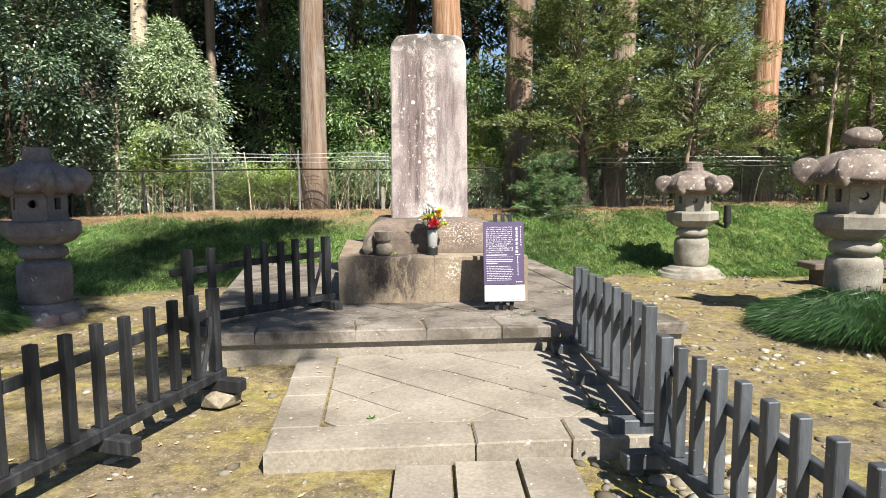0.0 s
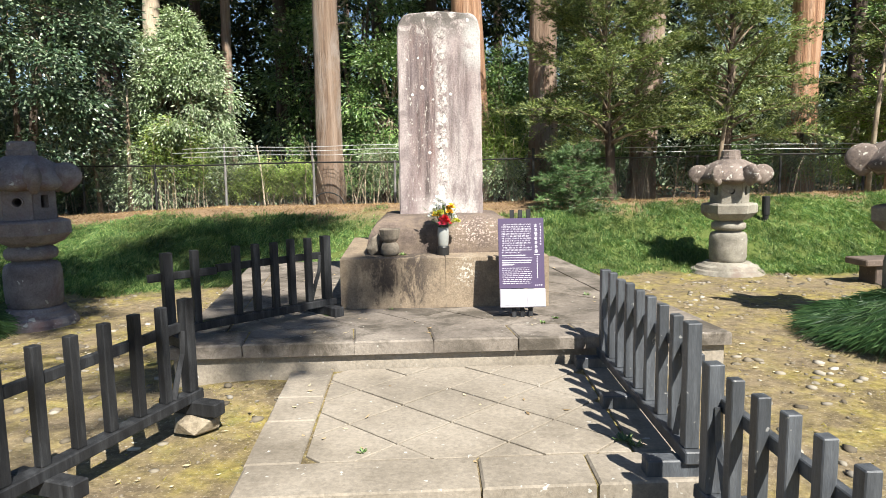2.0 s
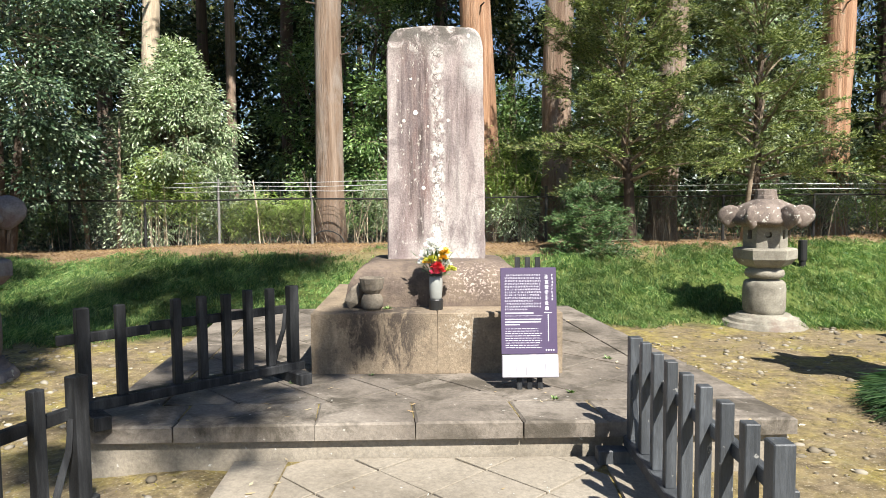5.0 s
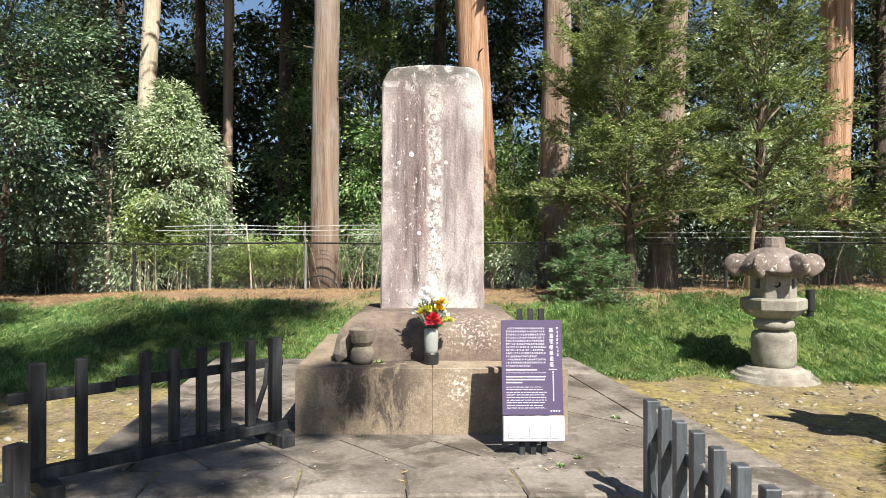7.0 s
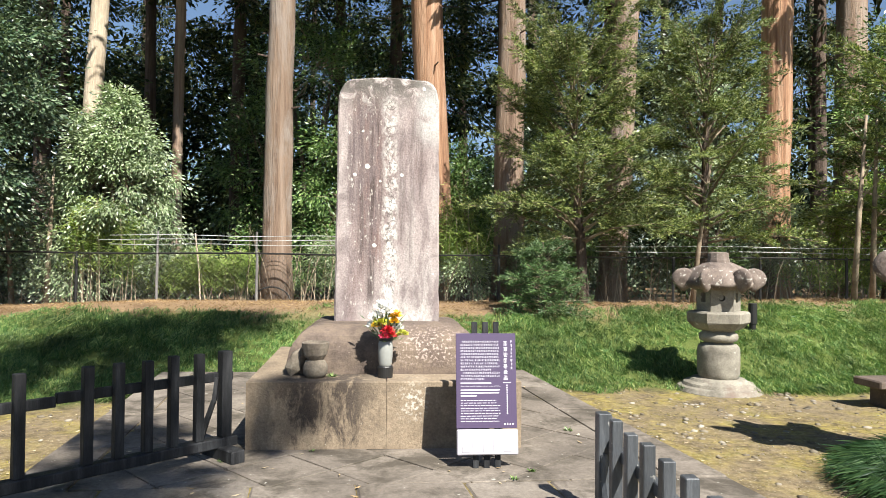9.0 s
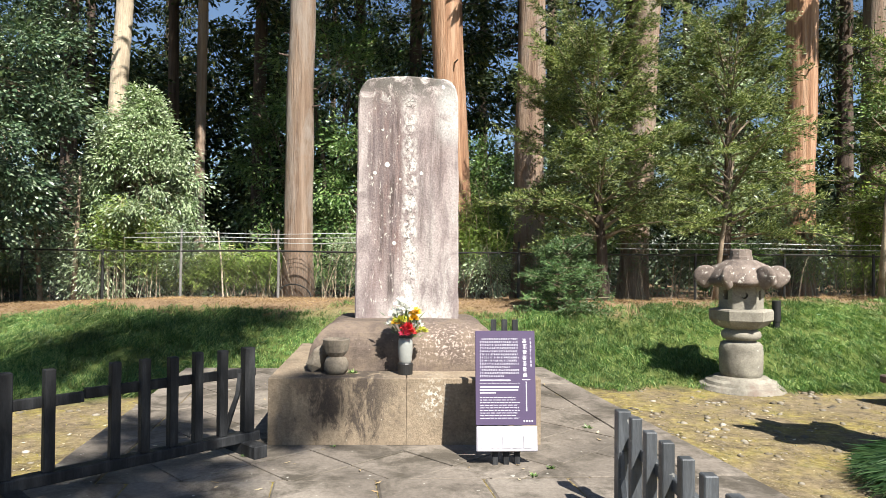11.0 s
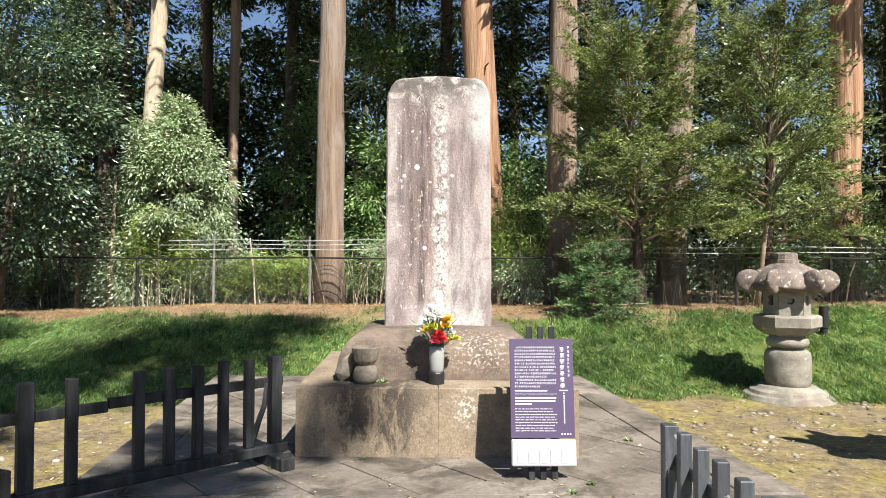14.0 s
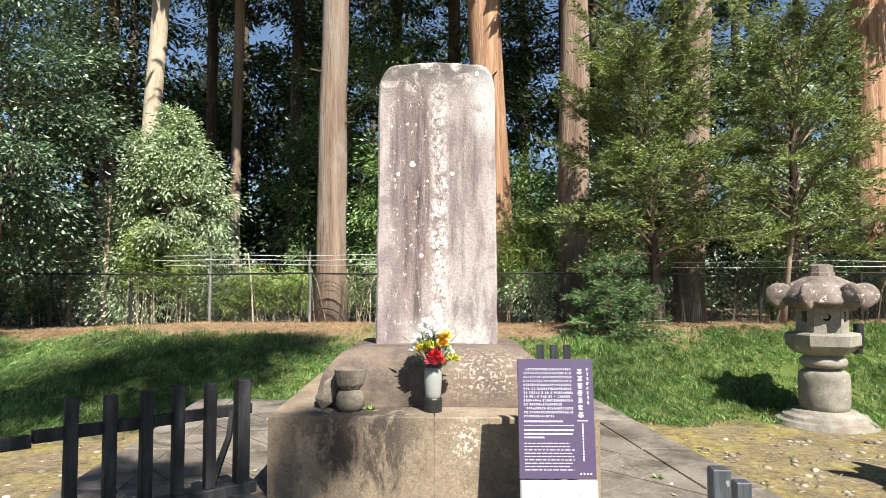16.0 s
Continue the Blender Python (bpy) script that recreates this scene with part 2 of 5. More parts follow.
def add_prism(bm, pts, z0, z1, bev=0.0):
    """A prism over a plan polygon, its upper edge worn off by bev."""
    n = len(pts)
    cx, cy = sum(p[0] for p in pts) / n, sum(p[1] for p in pts) / n
    def ring(z, inset):
        out = []
        for x, y in pts:
            d = math.hypot(x - cx, y - cy) or 1
            out.append(bm.verts.new((x - (x - cx) / d * inset, y - (y - cy) / d * inset, z)))
        return out
    rings = [ring(z0, 0)]
    if bev:
        rings += [ring(z1 - bev, 0), ring(z1, bev * 1.4)]
    else:
        rings += [ring(z1, 0)]
    for a, b in zip(rings, rings[1:]):
        for i in range(n):
            bm.faces.new((a[i], a[(i + 1) % n], b[(i + 1) % n], b[i]))
    bm.faces.new(rings[-1])
    bm.faces.new(list(reversed(rings[0])))


def prism_bm(pts, z0, z1, bev=0.0):
    bm = bmesh.new()
    add_prism(bm, pts, z0, z1, bev)
    return bm


def lathe_bm(profile, sides=24, turn=0.0, wob=0.0, seed=0):
    """A turned or faceted body from (radius, z) pairs; wob: uneven, hand-cut."""
    rnd = random.Random(seed)
    bm = bmesh.new()
    rings = []
    for r, z in profile:
        rings.append([bm.verts.new((math.cos(turn + 2 * math.pi * i / sides) * r * (1 + rnd.uniform(-wob, wob)),
                                    math.sin(turn + 2 * math.pi * i / sides) * r * (1 + rnd.uniform(-wob, wob)), z + rnd.uniform(-wob, wob) * 0.2)) for i in range(sides)])
    for a, b in zip(rings, rings[1:]):
        for i in range(sides):
            bm.faces.new((a[i], a[(i + 1) % sides], b[(i + 1) % sides], b[i]))
    bm.faces.new(rings[-1])
    bm.faces.new(list(reversed(rings[0])))
    return bm


def add_tube(bm, path, radii, sides=8):
    """A tapered tube along points."""
    rings = []
    path = [Vector(p) for p in path]
    for i, p in enumerate(path):
        d = (path[min(i + 1, len(path) - 1)] - path[max(i - 1, 0)]).normalized()
        u = d.orthogonal().normalized() if abs(d.z) < 0.9 else Vector((1, 0, 0)).cross(d).normalized()
        v = d.cross(u)
        rings.append([bm.verts.new(p + (u * math.cos(2 * math.pi * k / sides) + v * math.sin(2 * math.pi * k / sides)) * radii[i]) for k in range(sides)])
    for a, b in zip(rings, rings[1:]):
        for k in range(sides):
            bm.faces.new((a[k], a[(k + 1) % sides], b[(k + 1) % sides], b[k]))
    bm.faces.new(rings[-1])
    bm.faces.new(list(reversed(rings[0])))


def raw_mesh(name, verts, tris, material, parent=None):
    me = bpy.data.meshes.new(name)
    nv, nt = len(verts), len(tris)
    me.vertices.add(nv)
    me.vertices.foreach_set("co", np.asarray(verts, np.float32).ravel())
    me.loops.add(nt * 3)
    me.loops.foreach_set("vertex_index", np.asarray(tris, np.int32).ravel())
    me.polygons.add(nt)
    me.polygons.foreach_set("loop_start", np.arange(0, nt * 3, 3, dtype=np.int32))
    me.update(calc_edges=True)
    me.materials.append(material)
    ob = new(name, me)
    if parent:
        ob.parent = parent
    return ob


def leaves(base, way, up, length, width, fold=0.25):
    """Folded two-sided leaves: arrays of base points, directions, rough upward directions, lengths and widths."""
    way = way / np.linalg.norm(way, axis=1, keepdims=True)
    side = np.cross(way, up)
    side /= np.linalg.norm(side, axis=1, keepdims=True) + 1e-9
    nrm = np.cross(side, way)
    l, w = length[:, None], width[:, None]
    mid = base + way * l * 0.45 + nrm * w * fold
    v = np.stack([base, mid + side * w * 0.5 - nrm * w * fold * 2, base + way * l, mid - side * w * 0.5 - nrm * w * fold * 2], 1)
    n = len(base)
    i = np.arange(n)[:, None] * 4
    return v.reshape(-1, 3), np.concatenate([i + [0, 1, 2], i + [0, 2, 3]], 1).reshape(-1, 3)


def unit(rng, n):
    v = rng.normal(size=(n, 3))
    return v / np.linalg.norm(v, axis=1, keepdims=True)


def clumpy(rng, n, centre, radii, clumps, spread, shell=0.55):
    """Points in clumps spread over an ellipsoid's outer part, and their outward ways."""
    u = unit(rng, clumps)
    c = u * (shell + (1 - shell) * rng.random((clumps, 1)) ** 0.5) * radii * (0.8 + 0.35 * rng.random((clumps, 1)))
    k = rng.integers(0, clumps, n)
    size = (0.6 + 0.8 * rng.random(clumps))[k][:, None]
    off = rng.normal(size=(n, 3)) * spread * size * [1, 1, 0.6]
    return np.asarray(centre) + c[k] + off, off + 0.6 * u[k] * spread, np.asarray(centre) + c


# ---------------------------------------------------------------- ground
def smooth(a, b, v):
    t = np.clip((v - a) / (b - a), 0, 1)
    return t * t * (3 - 2 * t)


def foot_line(x):
    """Where the bank begins."""
    return 9.6 - 1.9 * smooth(-2.0, -6.0, x) + 0.35 * np.sin(x * 0.9) * smooth(0, 3, np.abs(x)) + 0.2 * smooth(3, 8, x) + 0.85 * smooth(2.2, 3.6, x)


def ground_z(x, y):
    x, y = np.asarray(x, float), np.asarray(y, float)
    f = foot_line(x)
    rise = 0.78 + 0.10 * smooth(4, 8, x) - 0.12 * smooth(-4, -8, x)
    z = rise * smooth(0, 1, (y - f) / (13.6 - f)) - 0.25 * smooth(14.2, 17.0, y)
    dip = -0.10 * smooth(1.5, 4.0, x) * smooth(6.5, 10.0, y) * (1 - smooth(10.5, 12.5, y))
    small = 0.012 * np.sin(x * 5.1 + 1.3 * np.sin(y * 3.7)) * np.sin(y * 4.3 + x) + 0.03 * np.sin(x * 1.7 + 0.4) * np.sin(y * 1.3) * smooth(9, 12, y)
    moss = 0.075 * np.exp(-((x + 1.25) ** 2 / 0.22 + (y - 4.9) ** 2 / 0.16))
    return z + dip + moss + small * smooth(0.0, 1.0, np.abs(y - 4) / 3 + np.abs(x) / 4 - 0.6) - 0.02


def build_ground():
    xs = np.concatenate([[-300, -120, -50, -28], np.arange(-16, 16.01, 0.25), [28, 50, 120, 300]])
    ys = np.concatenate([[-300, -120, -50, -20, -8], np.arange(-3, 20.01, 0.2), [26, 36, 60, 120, 300]])
    gx, gy = np.meshgrid(xs, ys)
    gz = ground_z(gx, gy)
    v = np.stack([gx, gy, gz], -1).reshape(-1, 3)
    nx, ny = len(xs), len(ys)
    i = (np.arange(ny - 1)[:, None] * nx + np.arange(nx - 1)).ravel()
    tris = np.concatenate([np.stack([i, i + 1, i + nx + 1], 1), np.stack([i, i + nx + 1, i + nx], 1)])
    ob = raw_mesh("ground", v, tris, M_GROUND)
    ob.data.polygons.foreach_set("use_smooth", np.ones(len(tris), bool))
    f = foot_line(v[:, 0])
    wob = 0.25 * np.sin(v[:, 0] * 3.1) * np.sin(v[:, 1] * 2.3)
    crest = v[:, 1] + wob - 0.8 * smooth(2, 5, v[:, 0])
    turf = smooth(-0.2, 0.5, v[:, 1] - f + wob) * (1 - smooth(11.9, 12.9, crest))
    dry = smooth(12.1, 13.2, crest + wob * 0.5)
    at = ob.data.color_attributes.new("bank", "FLOAT_COLOR", "POINT")
    at.data.foreach_set("color", np.stack([turf, dry, 0 * dry, 0 * dry + 1], 1).astype(np.float32).ravel())
    return tagged(ob, "yellow-brown mossy earth rising to a turfed bank strewn with needles", "ground", kind="structure")


build_ground()


# ---------------------------------------------------------------- paving, platform, grave
def lerp2(a, b, t):
    return (a[0] + (b[0] - a[0]) * t, a[1] + (b[1] - a[1]) * t)


def quad_at(q, u, v):
    return lerp2(lerp2(q[0], q[1], u), lerp2(q[3], q[2], u), v)


SLAB = [(-0.85, 3.28), (1.25, 3.43), (1.27, 5.23), (-1.02, 5.10)]
PLAT = [(-1.86, 5.03), (2.10, 5.27), (1.42, 9.45), (-2.52, 9.2)]
TERRACE = thing("terrace", (0, 0, 0), "pale grey stone terrace paved in diagonal squares", "paving", kind="structure")


def stone_quad(name, q, z0, z1, u0, u1, v0, v1, mat, parent, gap=0.006, bev=0.006, rnd=random.Random(3)):
    pts = [quad_at(q, u, v) for u, v in ((u0, v0), (u1, v0), (u1, v1), (u0, v1))]
    cx, cy = sum(p[0] for p in pts) / 4, sum(p[1] for p in pts) / 4
    pts = [(x + (cx - x) * gap / max(0.05, math.hypot(x - cx, y - cy)) + rnd.uniform(-0.003, 0.003), y + (cy - y) * gap / max(0.05, math.hypot(x - cx, y - cy))) for x, y in pts]
    return part(name, prism_bm(pts, z0, z1 + rnd.uniform(-0.003, 0.003), bev), mat, parent)


def diagonal_paving(name, q, centre, turn, s, joint, z0, z1, mat, parent, rnd):
    """Squares laid cornerwise and cut off along the quad q."""
    a, h = radians(turn), s / 2 - joint
    for i in range(-12, 13):
        for j in range(-12, 13):
            cx, cy = centre[0] + (i * math.cos(a) - j * math.sin(a)) * s, centre[1] + (i * math.sin(a) + j * math.cos(a)) * s
            pts = [(cx + (dx * math.cos(a) - dy * math.sin(a)) * h, cy + (dx * math.sin(a) + dy * math.cos(a)) * h) for dx, dy in ((-1, -1), (1, -1), (1, 1), (-1, 1))]
            for k in range(4):
                (ax, ay), (bx, by) = q[k], q[(k + 1) % 4]
                side = [(bx - ax) * (p[1] - ay) - (by - ay) * (p[0] - ax) for p in pts]
                out = []
                for m in range(len(pts)):
                    ip, ir = side[m], side[(m + 1) % len(pts)]
                    if ip >= 0:
                        out.append(pts[m])
                    if ip * ir < 0:
                        out.append(lerp2(pts[m], pts[(m + 1) % len(pts)], ip / (ip - ir)))
                pts = out
                if len(pts) < 3:
                    break
            if len(pts) < 3:
                continue
            area = abs(sum(pts[m][0] * pts[(m + 1) % len(pts)][1] - pts[(m + 1) % len(pts)][0] * pts[m][1] for m in range(len(pts)))) / 2
            if area > 0.004:
                part(name, prism_bm(pts, z0, z1 + rnd.uniform(-0.003, 0.002), 0.003), mat, parent)


def build_terrace():
    b = prism_bm([quad_at(SLAB, u, v) for u, v in ((0.01, 0.01), (0.99, 0.01), (0.99, 0.999), (0.01, 0.999))], -0.06, 0.085)
    part("bedding", b, M_GROUND, TERRACE, "mossy joint bed under the paving")
    rnd = random.Random(5)
    # border stones: front, left, right
    for u0, u1 in ((0.0, 0.522), (0.522, 0.768), (0.768, 1.0)):
        stone_quad("border_stone", SLAB, -0.05, 0.10, u0, u1, 0.0, 0.175, M_PAVE, TERRACE, 0.005, 0.01, rnd)
    for v0, v1 in ((0.175, 0.48), (0.48, 0.70), (0.70, 1.0)):
        stone_quad("border_stone", SLAB, -0.05, 0.10, 0.0, 0.128, v0, v1, M_PAVE, TERRACE, 0.004, 0.01, rnd)
    for v0, v1 in ((0.175, 0.55), (0.55, 1.0)):
        stone_quad("border_stone", SLAB, -0.05, 0.10, 0.885, 1.0, v0, v1, M_PAVE, TERRACE, 0.004, 0.01, rnd)
    diagonal_paving("paving_stone", [quad_at(SLAB, u, v) for u, v in ((0.134, 0.183), (0.879, 0.183), (0.879, 0.995), (0.134, 0.995))],
                    (0.10, 4.42), 47, 0.40, 0.006, 0.02, 0.10, M_PAVE, TERRACE, rnd)


build_terrace()

APPROACH = thing("approach_path", (0, 0, 0), "three rows of long grey stone slabs set in mossy earth", "path", kind="structure")
for k, (xa, xb) in enumerate(((-0.17, 0.115), (0.135, 0.45), (0.47, 0.755))):
    for ya, yb in ((2.30, 3.29 + 0.045 * k), (1.2, 2.28), (0.1, 1.18), (-1.0, 0.08), (-2.1, -1.02)):
        part("path_slab", prism_bm([(xa, ya), (xb, ya), (xb, yb), (xa, yb)], -0.08, 0.02 - 0.003 * k, 0.008), M_PAVE, APPROACH)

PLATFORM = thing("platform", (0, 0, 0), "weathered grey-brown stone platform with a projecting edge course", "platform", kind="structure")


def build_platform():
    rnd = random.Random(9)
    inner = [quad_at(PLAT, u, v) for u, v in ((0.009, 0.011), (0.991, 0.011), (0.991, 0.99), (0.009, 0.99))]
    part("riser", prism_bm(inner, -0.1, 0.205), M_PAVE, PLATFORM, "pale recessed riser under the edge course")
    part("bedding", prism_bm([quad_at(PLAT, u, v) for u, v in ((0.03, 0.03), (0.97, 0.03), (0.97, 0.97), (0.03, 0.97))], 0.19, 0.288), M_GROUND, PLATFORM)
    us = [0.0, 0.13, 0.325, 0.465, 0.615, 0.735, 0.86, 1.0]
    for u0, u1 in zip(us, us[1:]):
        stone_quad("edge_stone", PLAT, 0.205, 0.30, u0, u1, 0.0, 0.095, M_PLAT, PLATFORM, 0.004, 0.012, rnd)
    vs = [0.095, 0.30, 0.52, 0.76, 1.0]
    for v0, v1 in zip(vs, vs[1:]):
        stone_quad("edge_stone", PLAT, 0.205, 0.30, 0.0, 0.085, v0, v1, M_PLAT, PLATFORM, 0.005, 0.012, rnd)
        stone_quad("edge_stone", PLAT, 0.205, 0.30, 0.915, 1.0, v0, v1, M_PLAT, PLATFORM, 0.005, 0.012, rnd)
    diagonal_paving("flagstone", [quad_at(PLAT, u, v) for u, v in ((0.088, 0.098), (0.912, 0.098), (0.912, 0.995), (0.088, 0.995))],
                    (0.05, 5.80), 45, 0.42, 0.005, 0.21, 0.298, M_PLAT, PLATFORM, rnd)


build_platform()

# pedestal of two courses' width, base stone and stele
PED = [(-0.85, 6.20), (0.93, 6.25), (0.78, 8.05), (-1.00, 7.98)]


def ped_material():
    """Tan sandstone: dark algae run down from the upper edge, pale lichen crusts, fine pitting."""
    m, ns, ls = nodes_of("pedestal_stone")
    b = ns["Principled BSDF"]
    tc, sp = ns.new("ShaderNodeTexCoord"), ns.new("ShaderNodeSeparateXYZ")
    ls.new(tc.outputs["Object"], sp.inputs[0])
    x, z = sp.outputs[0], sp.outputs[2]
    big, fine = noise_tex(ns, ls, 3.2, 8, 0.65), noise_tex(ns, ls, 60, 6, 0.7)
    col = ramp(ns, ls, big, [(0.32, (0.135, 0.105, 0.075)), (0.5, (0.225, 0.175, 0.122)), (0.68, (0.30, 0.24, 0.17))])
    run = noise_tex(ns, ls, 6.5, 9, 0.72, (1.5, 1, 0.55), distort=0.5)
    drip = maths(ns, ls, "ADD", run, maths(ns, ls, "MULTIPLY", z, 0.42))
    span = hump(ns, ls, x, -0.36, 0.20, 0.22)
    col = mix(ns, ls, maths(ns, ls, "MULTIPLY", ramp(ns, ls, drip, [(0.56, 0.0), (0.66, 0.92)]), span), col, (0.045, 0.034, 0.027))
    col = mix(ns, ls, ramp(ns, ls, noise_tex(ns, ls, 4.5, 8, 0.75), [(0.56, 0.0), (0.68, 0.7)]), col, (0.085, 0.066, 0.050))
    crust = noise_tex(ns, ls, 34, 5, 0.65)
    near = maths(ns, ls, "MULTIPLY", hump(ns, ls, x, 0.22, 0.02, 0.10), hump(ns, ls, z, 0.31, 0.04, 0.11))
    col = mix(ns, ls, maths(ns, ls, "MULTIPLY", near, ramp(ns, ls, crust, [(0.51, 0.0), (0.57, 1.0)])), col, (0.50, 0.47, 0.40))
    col = mix(ns, ls, ramp(ns, ls, crust, [(0.68, 0.0), (0.71, 0.9)]), col, (0.46, 0.43, 0.36))
    col = mix(ns, ls, 0.8, col, ramp(ns, ls, fine, [(0.3, 0.6), (0.7, 1.35)]), "MULTIPLY")
    ls.new(col, b.inputs["Base Color"])
    b.inputs["Roughness"].default_value = 0.9
    bump(ns, ls, fine, 0.7, 0.008, b)
    return m


M_PED = ped_material()
ped = thing("pedestal", (0, 0, 0.298), "large brown-grey stone pedestal block, stained and lichen-spotted", "pedestal")
for u0, u1 in ((0.0, 0.505), (0.505, 1.0)):
    pts = [quad_at(PED, u, v) for u, v in ((u0 + 0.0006, 0), (u1 - 0.0006, 0), (u1 - 0.0006, 1), (u0 + 0.0006, 1))]
    part("block", prism_bm(pts, 0.0, 0.435, 0.007), M_PED, ped)


def base_bm():
    bm = bmesh.new()
    rings = []
    prof = [(0.675, 0.58, 0.0), (0.67, 0.575, 0.08), (0.655, 0.565, 0.16), (0.635, 0.55, 0.21), (0.60, 0.525, 0.26), (0.555, 0.48, 0.298), (0.515, 0.43, 0.314), (0.45, 0.37, 0.322)]
    n = 10
    for hx, hy, z in prof:
        ring = []
        for k in range(4):
            corners = [(-hx, -hy), (hx, -hy), (hx, hy), (-hx, hy)]
            a, b = corners[k], corners[(k + 1) % 4]
            for i in range(n):
                t = i / n
                x, y = a[0] + (b[0] - a[0]) * t, a[1] + (b[1] - a[1]) * t
                w = 0.012 * noise.noise(Vector((x * 4, y * 4, z * 5)))
                ring.append(bm.verts.new((x * (1 + w), y * (1 + w), z + w)))
        rings.append(ring)
    for a, b in zip(rings, rings[1:]):
        for i in range(4 * n):
            bm.faces.new((a[i], a[(i + 1) % (4 * n)], b[(i + 1) % (4 * n)], b[i]))
    bm.faces.new(rings[-1])
    bm.faces.new(list(reversed(rings[0])))
    return bm


def plinth_material():
    """Dark on one side, crusted with pinkish lichen on the other."""
    m = M_BASE.copy()
    m.name = "plinth_stone"
    ns, ls = m.node_tree.nodes, m.node_tree.links
    b = ns["Principled BSDF"]
    col = b.inputs["Base Color"].links[0].from_socket
    tc, sp = ns.new("ShaderNodeTexCoord"), ns.new("ShaderNodeSeparateXYZ")
    ls.new(tc.outputs["Object"], sp.inputs[0])
    part_of = maths(ns, ls, "MULTIPLY", hump(ns, ls, sp.outputs[0], 0.30, 0.12, 0.16), hump(ns, ls, sp.outputs[2], 0.19, 0.06, 0.10))
    col = mix(ns, ls, ramp(ns, ls, noise_tex(ns, ls, 5, 7, 0.7), [(0.45, 0.0), (0.6, 0.6)]), col, (0.19, 0.145, 0.105))
    col = mix(ns, ls, maths(ns, ls, "MULTIPLY", part_of, ramp(ns, ls, noise_tex(ns, ls, 52, 5, 0.65), [(0.53, 0.0), (0.60, 0.9)])), col, (0.42, 0.34, 0.30))
    ls.new(col, b.inputs["Base Color"])
    return m


base = mesh_object("plinth_stone", base_bm(), plinth_material())
base.matrix_basis = pose(0.0, 7.09, 0.732, 0, 0, 2)
tagged(base, "dark round-shouldered stone block carrying the stele", "plinth")


def stele_material():
    m, ns, ls = nodes_of("stele_stone")
    b = ns["Principled BSDF"]
    n1 = noise_tex(ns, ls, 3.0, 8, 0.65, (1.6, 1.6, 0.35))
    n2 = noise_tex(ns, ls, 55, 6, 0.7)
    n3 = noise_tex(ns, ls, 9.0, 7, 0.7, (3.0, 1, 0.22))
    col = ramp(ns, ls, n1, [(0.3, (0.18, 0.130, 0.125)), (0.48, (0.30, 0.252, 0.242)), (0.7, (0.42, 0.385, 0.365))])
    tc = ns.new("ShaderNodeTexCoord")
    sp = ns.new("ShaderNodeSeparateXYZ")
    ls.new(tc.outputs["Object"], sp.inputs[0])

    x, z = sp.outputs[0], sp.outputs[2]
    tall = maths(ns, ls, "MULTIPLY", z, 0.5)

    def both(a, b_):
        return maths(ns, ls, "MULTIPLY", a, b_)

    wav = noise_tex(ns, ls, 2.6, 6, 0.6, (1, 1, 0.5))
    xw = maths(ns, ls, "ADD", x, both(maths(ns, ls, "SUBTRACT", wav, 0.5), 0.08))
    # warm reddish run on the left half, then dark narrow streaks within it
    n9 = noise_tex(ns, ls, 14.0, 8, 0.75, (2.6, 1, 0.16))
    red = both(hump(ns, ls, xw, -0.15, 0.06, 0.10), ramp(ns, ls, tall, [(0.08, 0.0), (0.30, 0.9), (0.86, 0.9), (0.93, 0.0)]))
    col = mix(ns, ls, both(red, ramp(ns, ls, n3, [(0.38, 0.25), (0.56, 0.9)])), col, (0.145, 0.085, 0.075))
    for centre, half, low, high, amount in ((-0.268, 0.008, 0.44, 0.80, 0.95), (-0.205, 0.006, 0.22, 0.84, 0.8), (-0.130, 0.014, 0.06, 0.82, 0.85), (-0.085, 0.010, 0.40, 0.84, 0.9), (0.105, 0.006, 0.30, 0.70, 0.6), (0.215, 0.03, 0.46, 0.78, 0.6), (0.165, 0.006, 0.20, 0.5, 0.5)):
        line = both(hump(ns, ls, xw, centre, half, 0.035), hump(ns, ls, tall, (low + high) / 2, (high - low) / 2 - 0.05, 0.10))
        col = mix(ns, ls, both(both(line, amount), ramp(ns, ls, n9, [(0.40, 0.0), (0.54, 1.0)])), col, (0.050, 0.036, 0.034))
    # grey mottling all over, algae on the shoulders, pale crust on the head
    n7 = noise_tex(ns, ls, 5.0, 9, 0.75, (1.4, 1, 0.5), distort=0.6)
    col = mix(ns, ls, ramp(ns, ls, n7, [(0.46, 0.0), (0.62, 0.8)]), col, (0.145, 0.115, 0.115))
    n10 = noise_tex(ns, ls, 9.0, 9, 0.75, distort=0.5)
    head = ramp(ns, ls, tall, [(0.80, 0.0), (0.90, 1.0)])
    col = mix(ns, ls, both(head, ramp(ns, ls, n10, [(0.45, 0.0), (0.52, 0.85)])), col, (0.075, 0.070, 0.060))
    col = mix(ns, ls, both(head, ramp(ns, ls, n10, [(0.40, 0.8), (0.46, 0.0)])), col, (0.42, 0.42, 0.39))
    corner = both(hump(ns, ls, x, 0.34, 0.05, 0.10), hump(ns, ls, tall, 0.80, 0.05, 0.10))
    col = mix(ns, ls, both(corner, ramp(ns, ls, n10, [(0.38, 0.0), (0.50, 0.8)])), col, (0.44, 0.44, 0.42))
    # white crust along the inscription, thickest towards the foot
    n5 = noise_tex(ns, ls, 24, 7, 0.72, (1, 1, 0.7))
    line = hump(ns, ls, xw, 0.012, 0.026, 0.045)
    thick = ramp(ns, ls, tall, [(0.0, 1.0), (0.40, 1.0), (0.60, 0.8), (0.84, 0.55), (0.90, 0.0)])
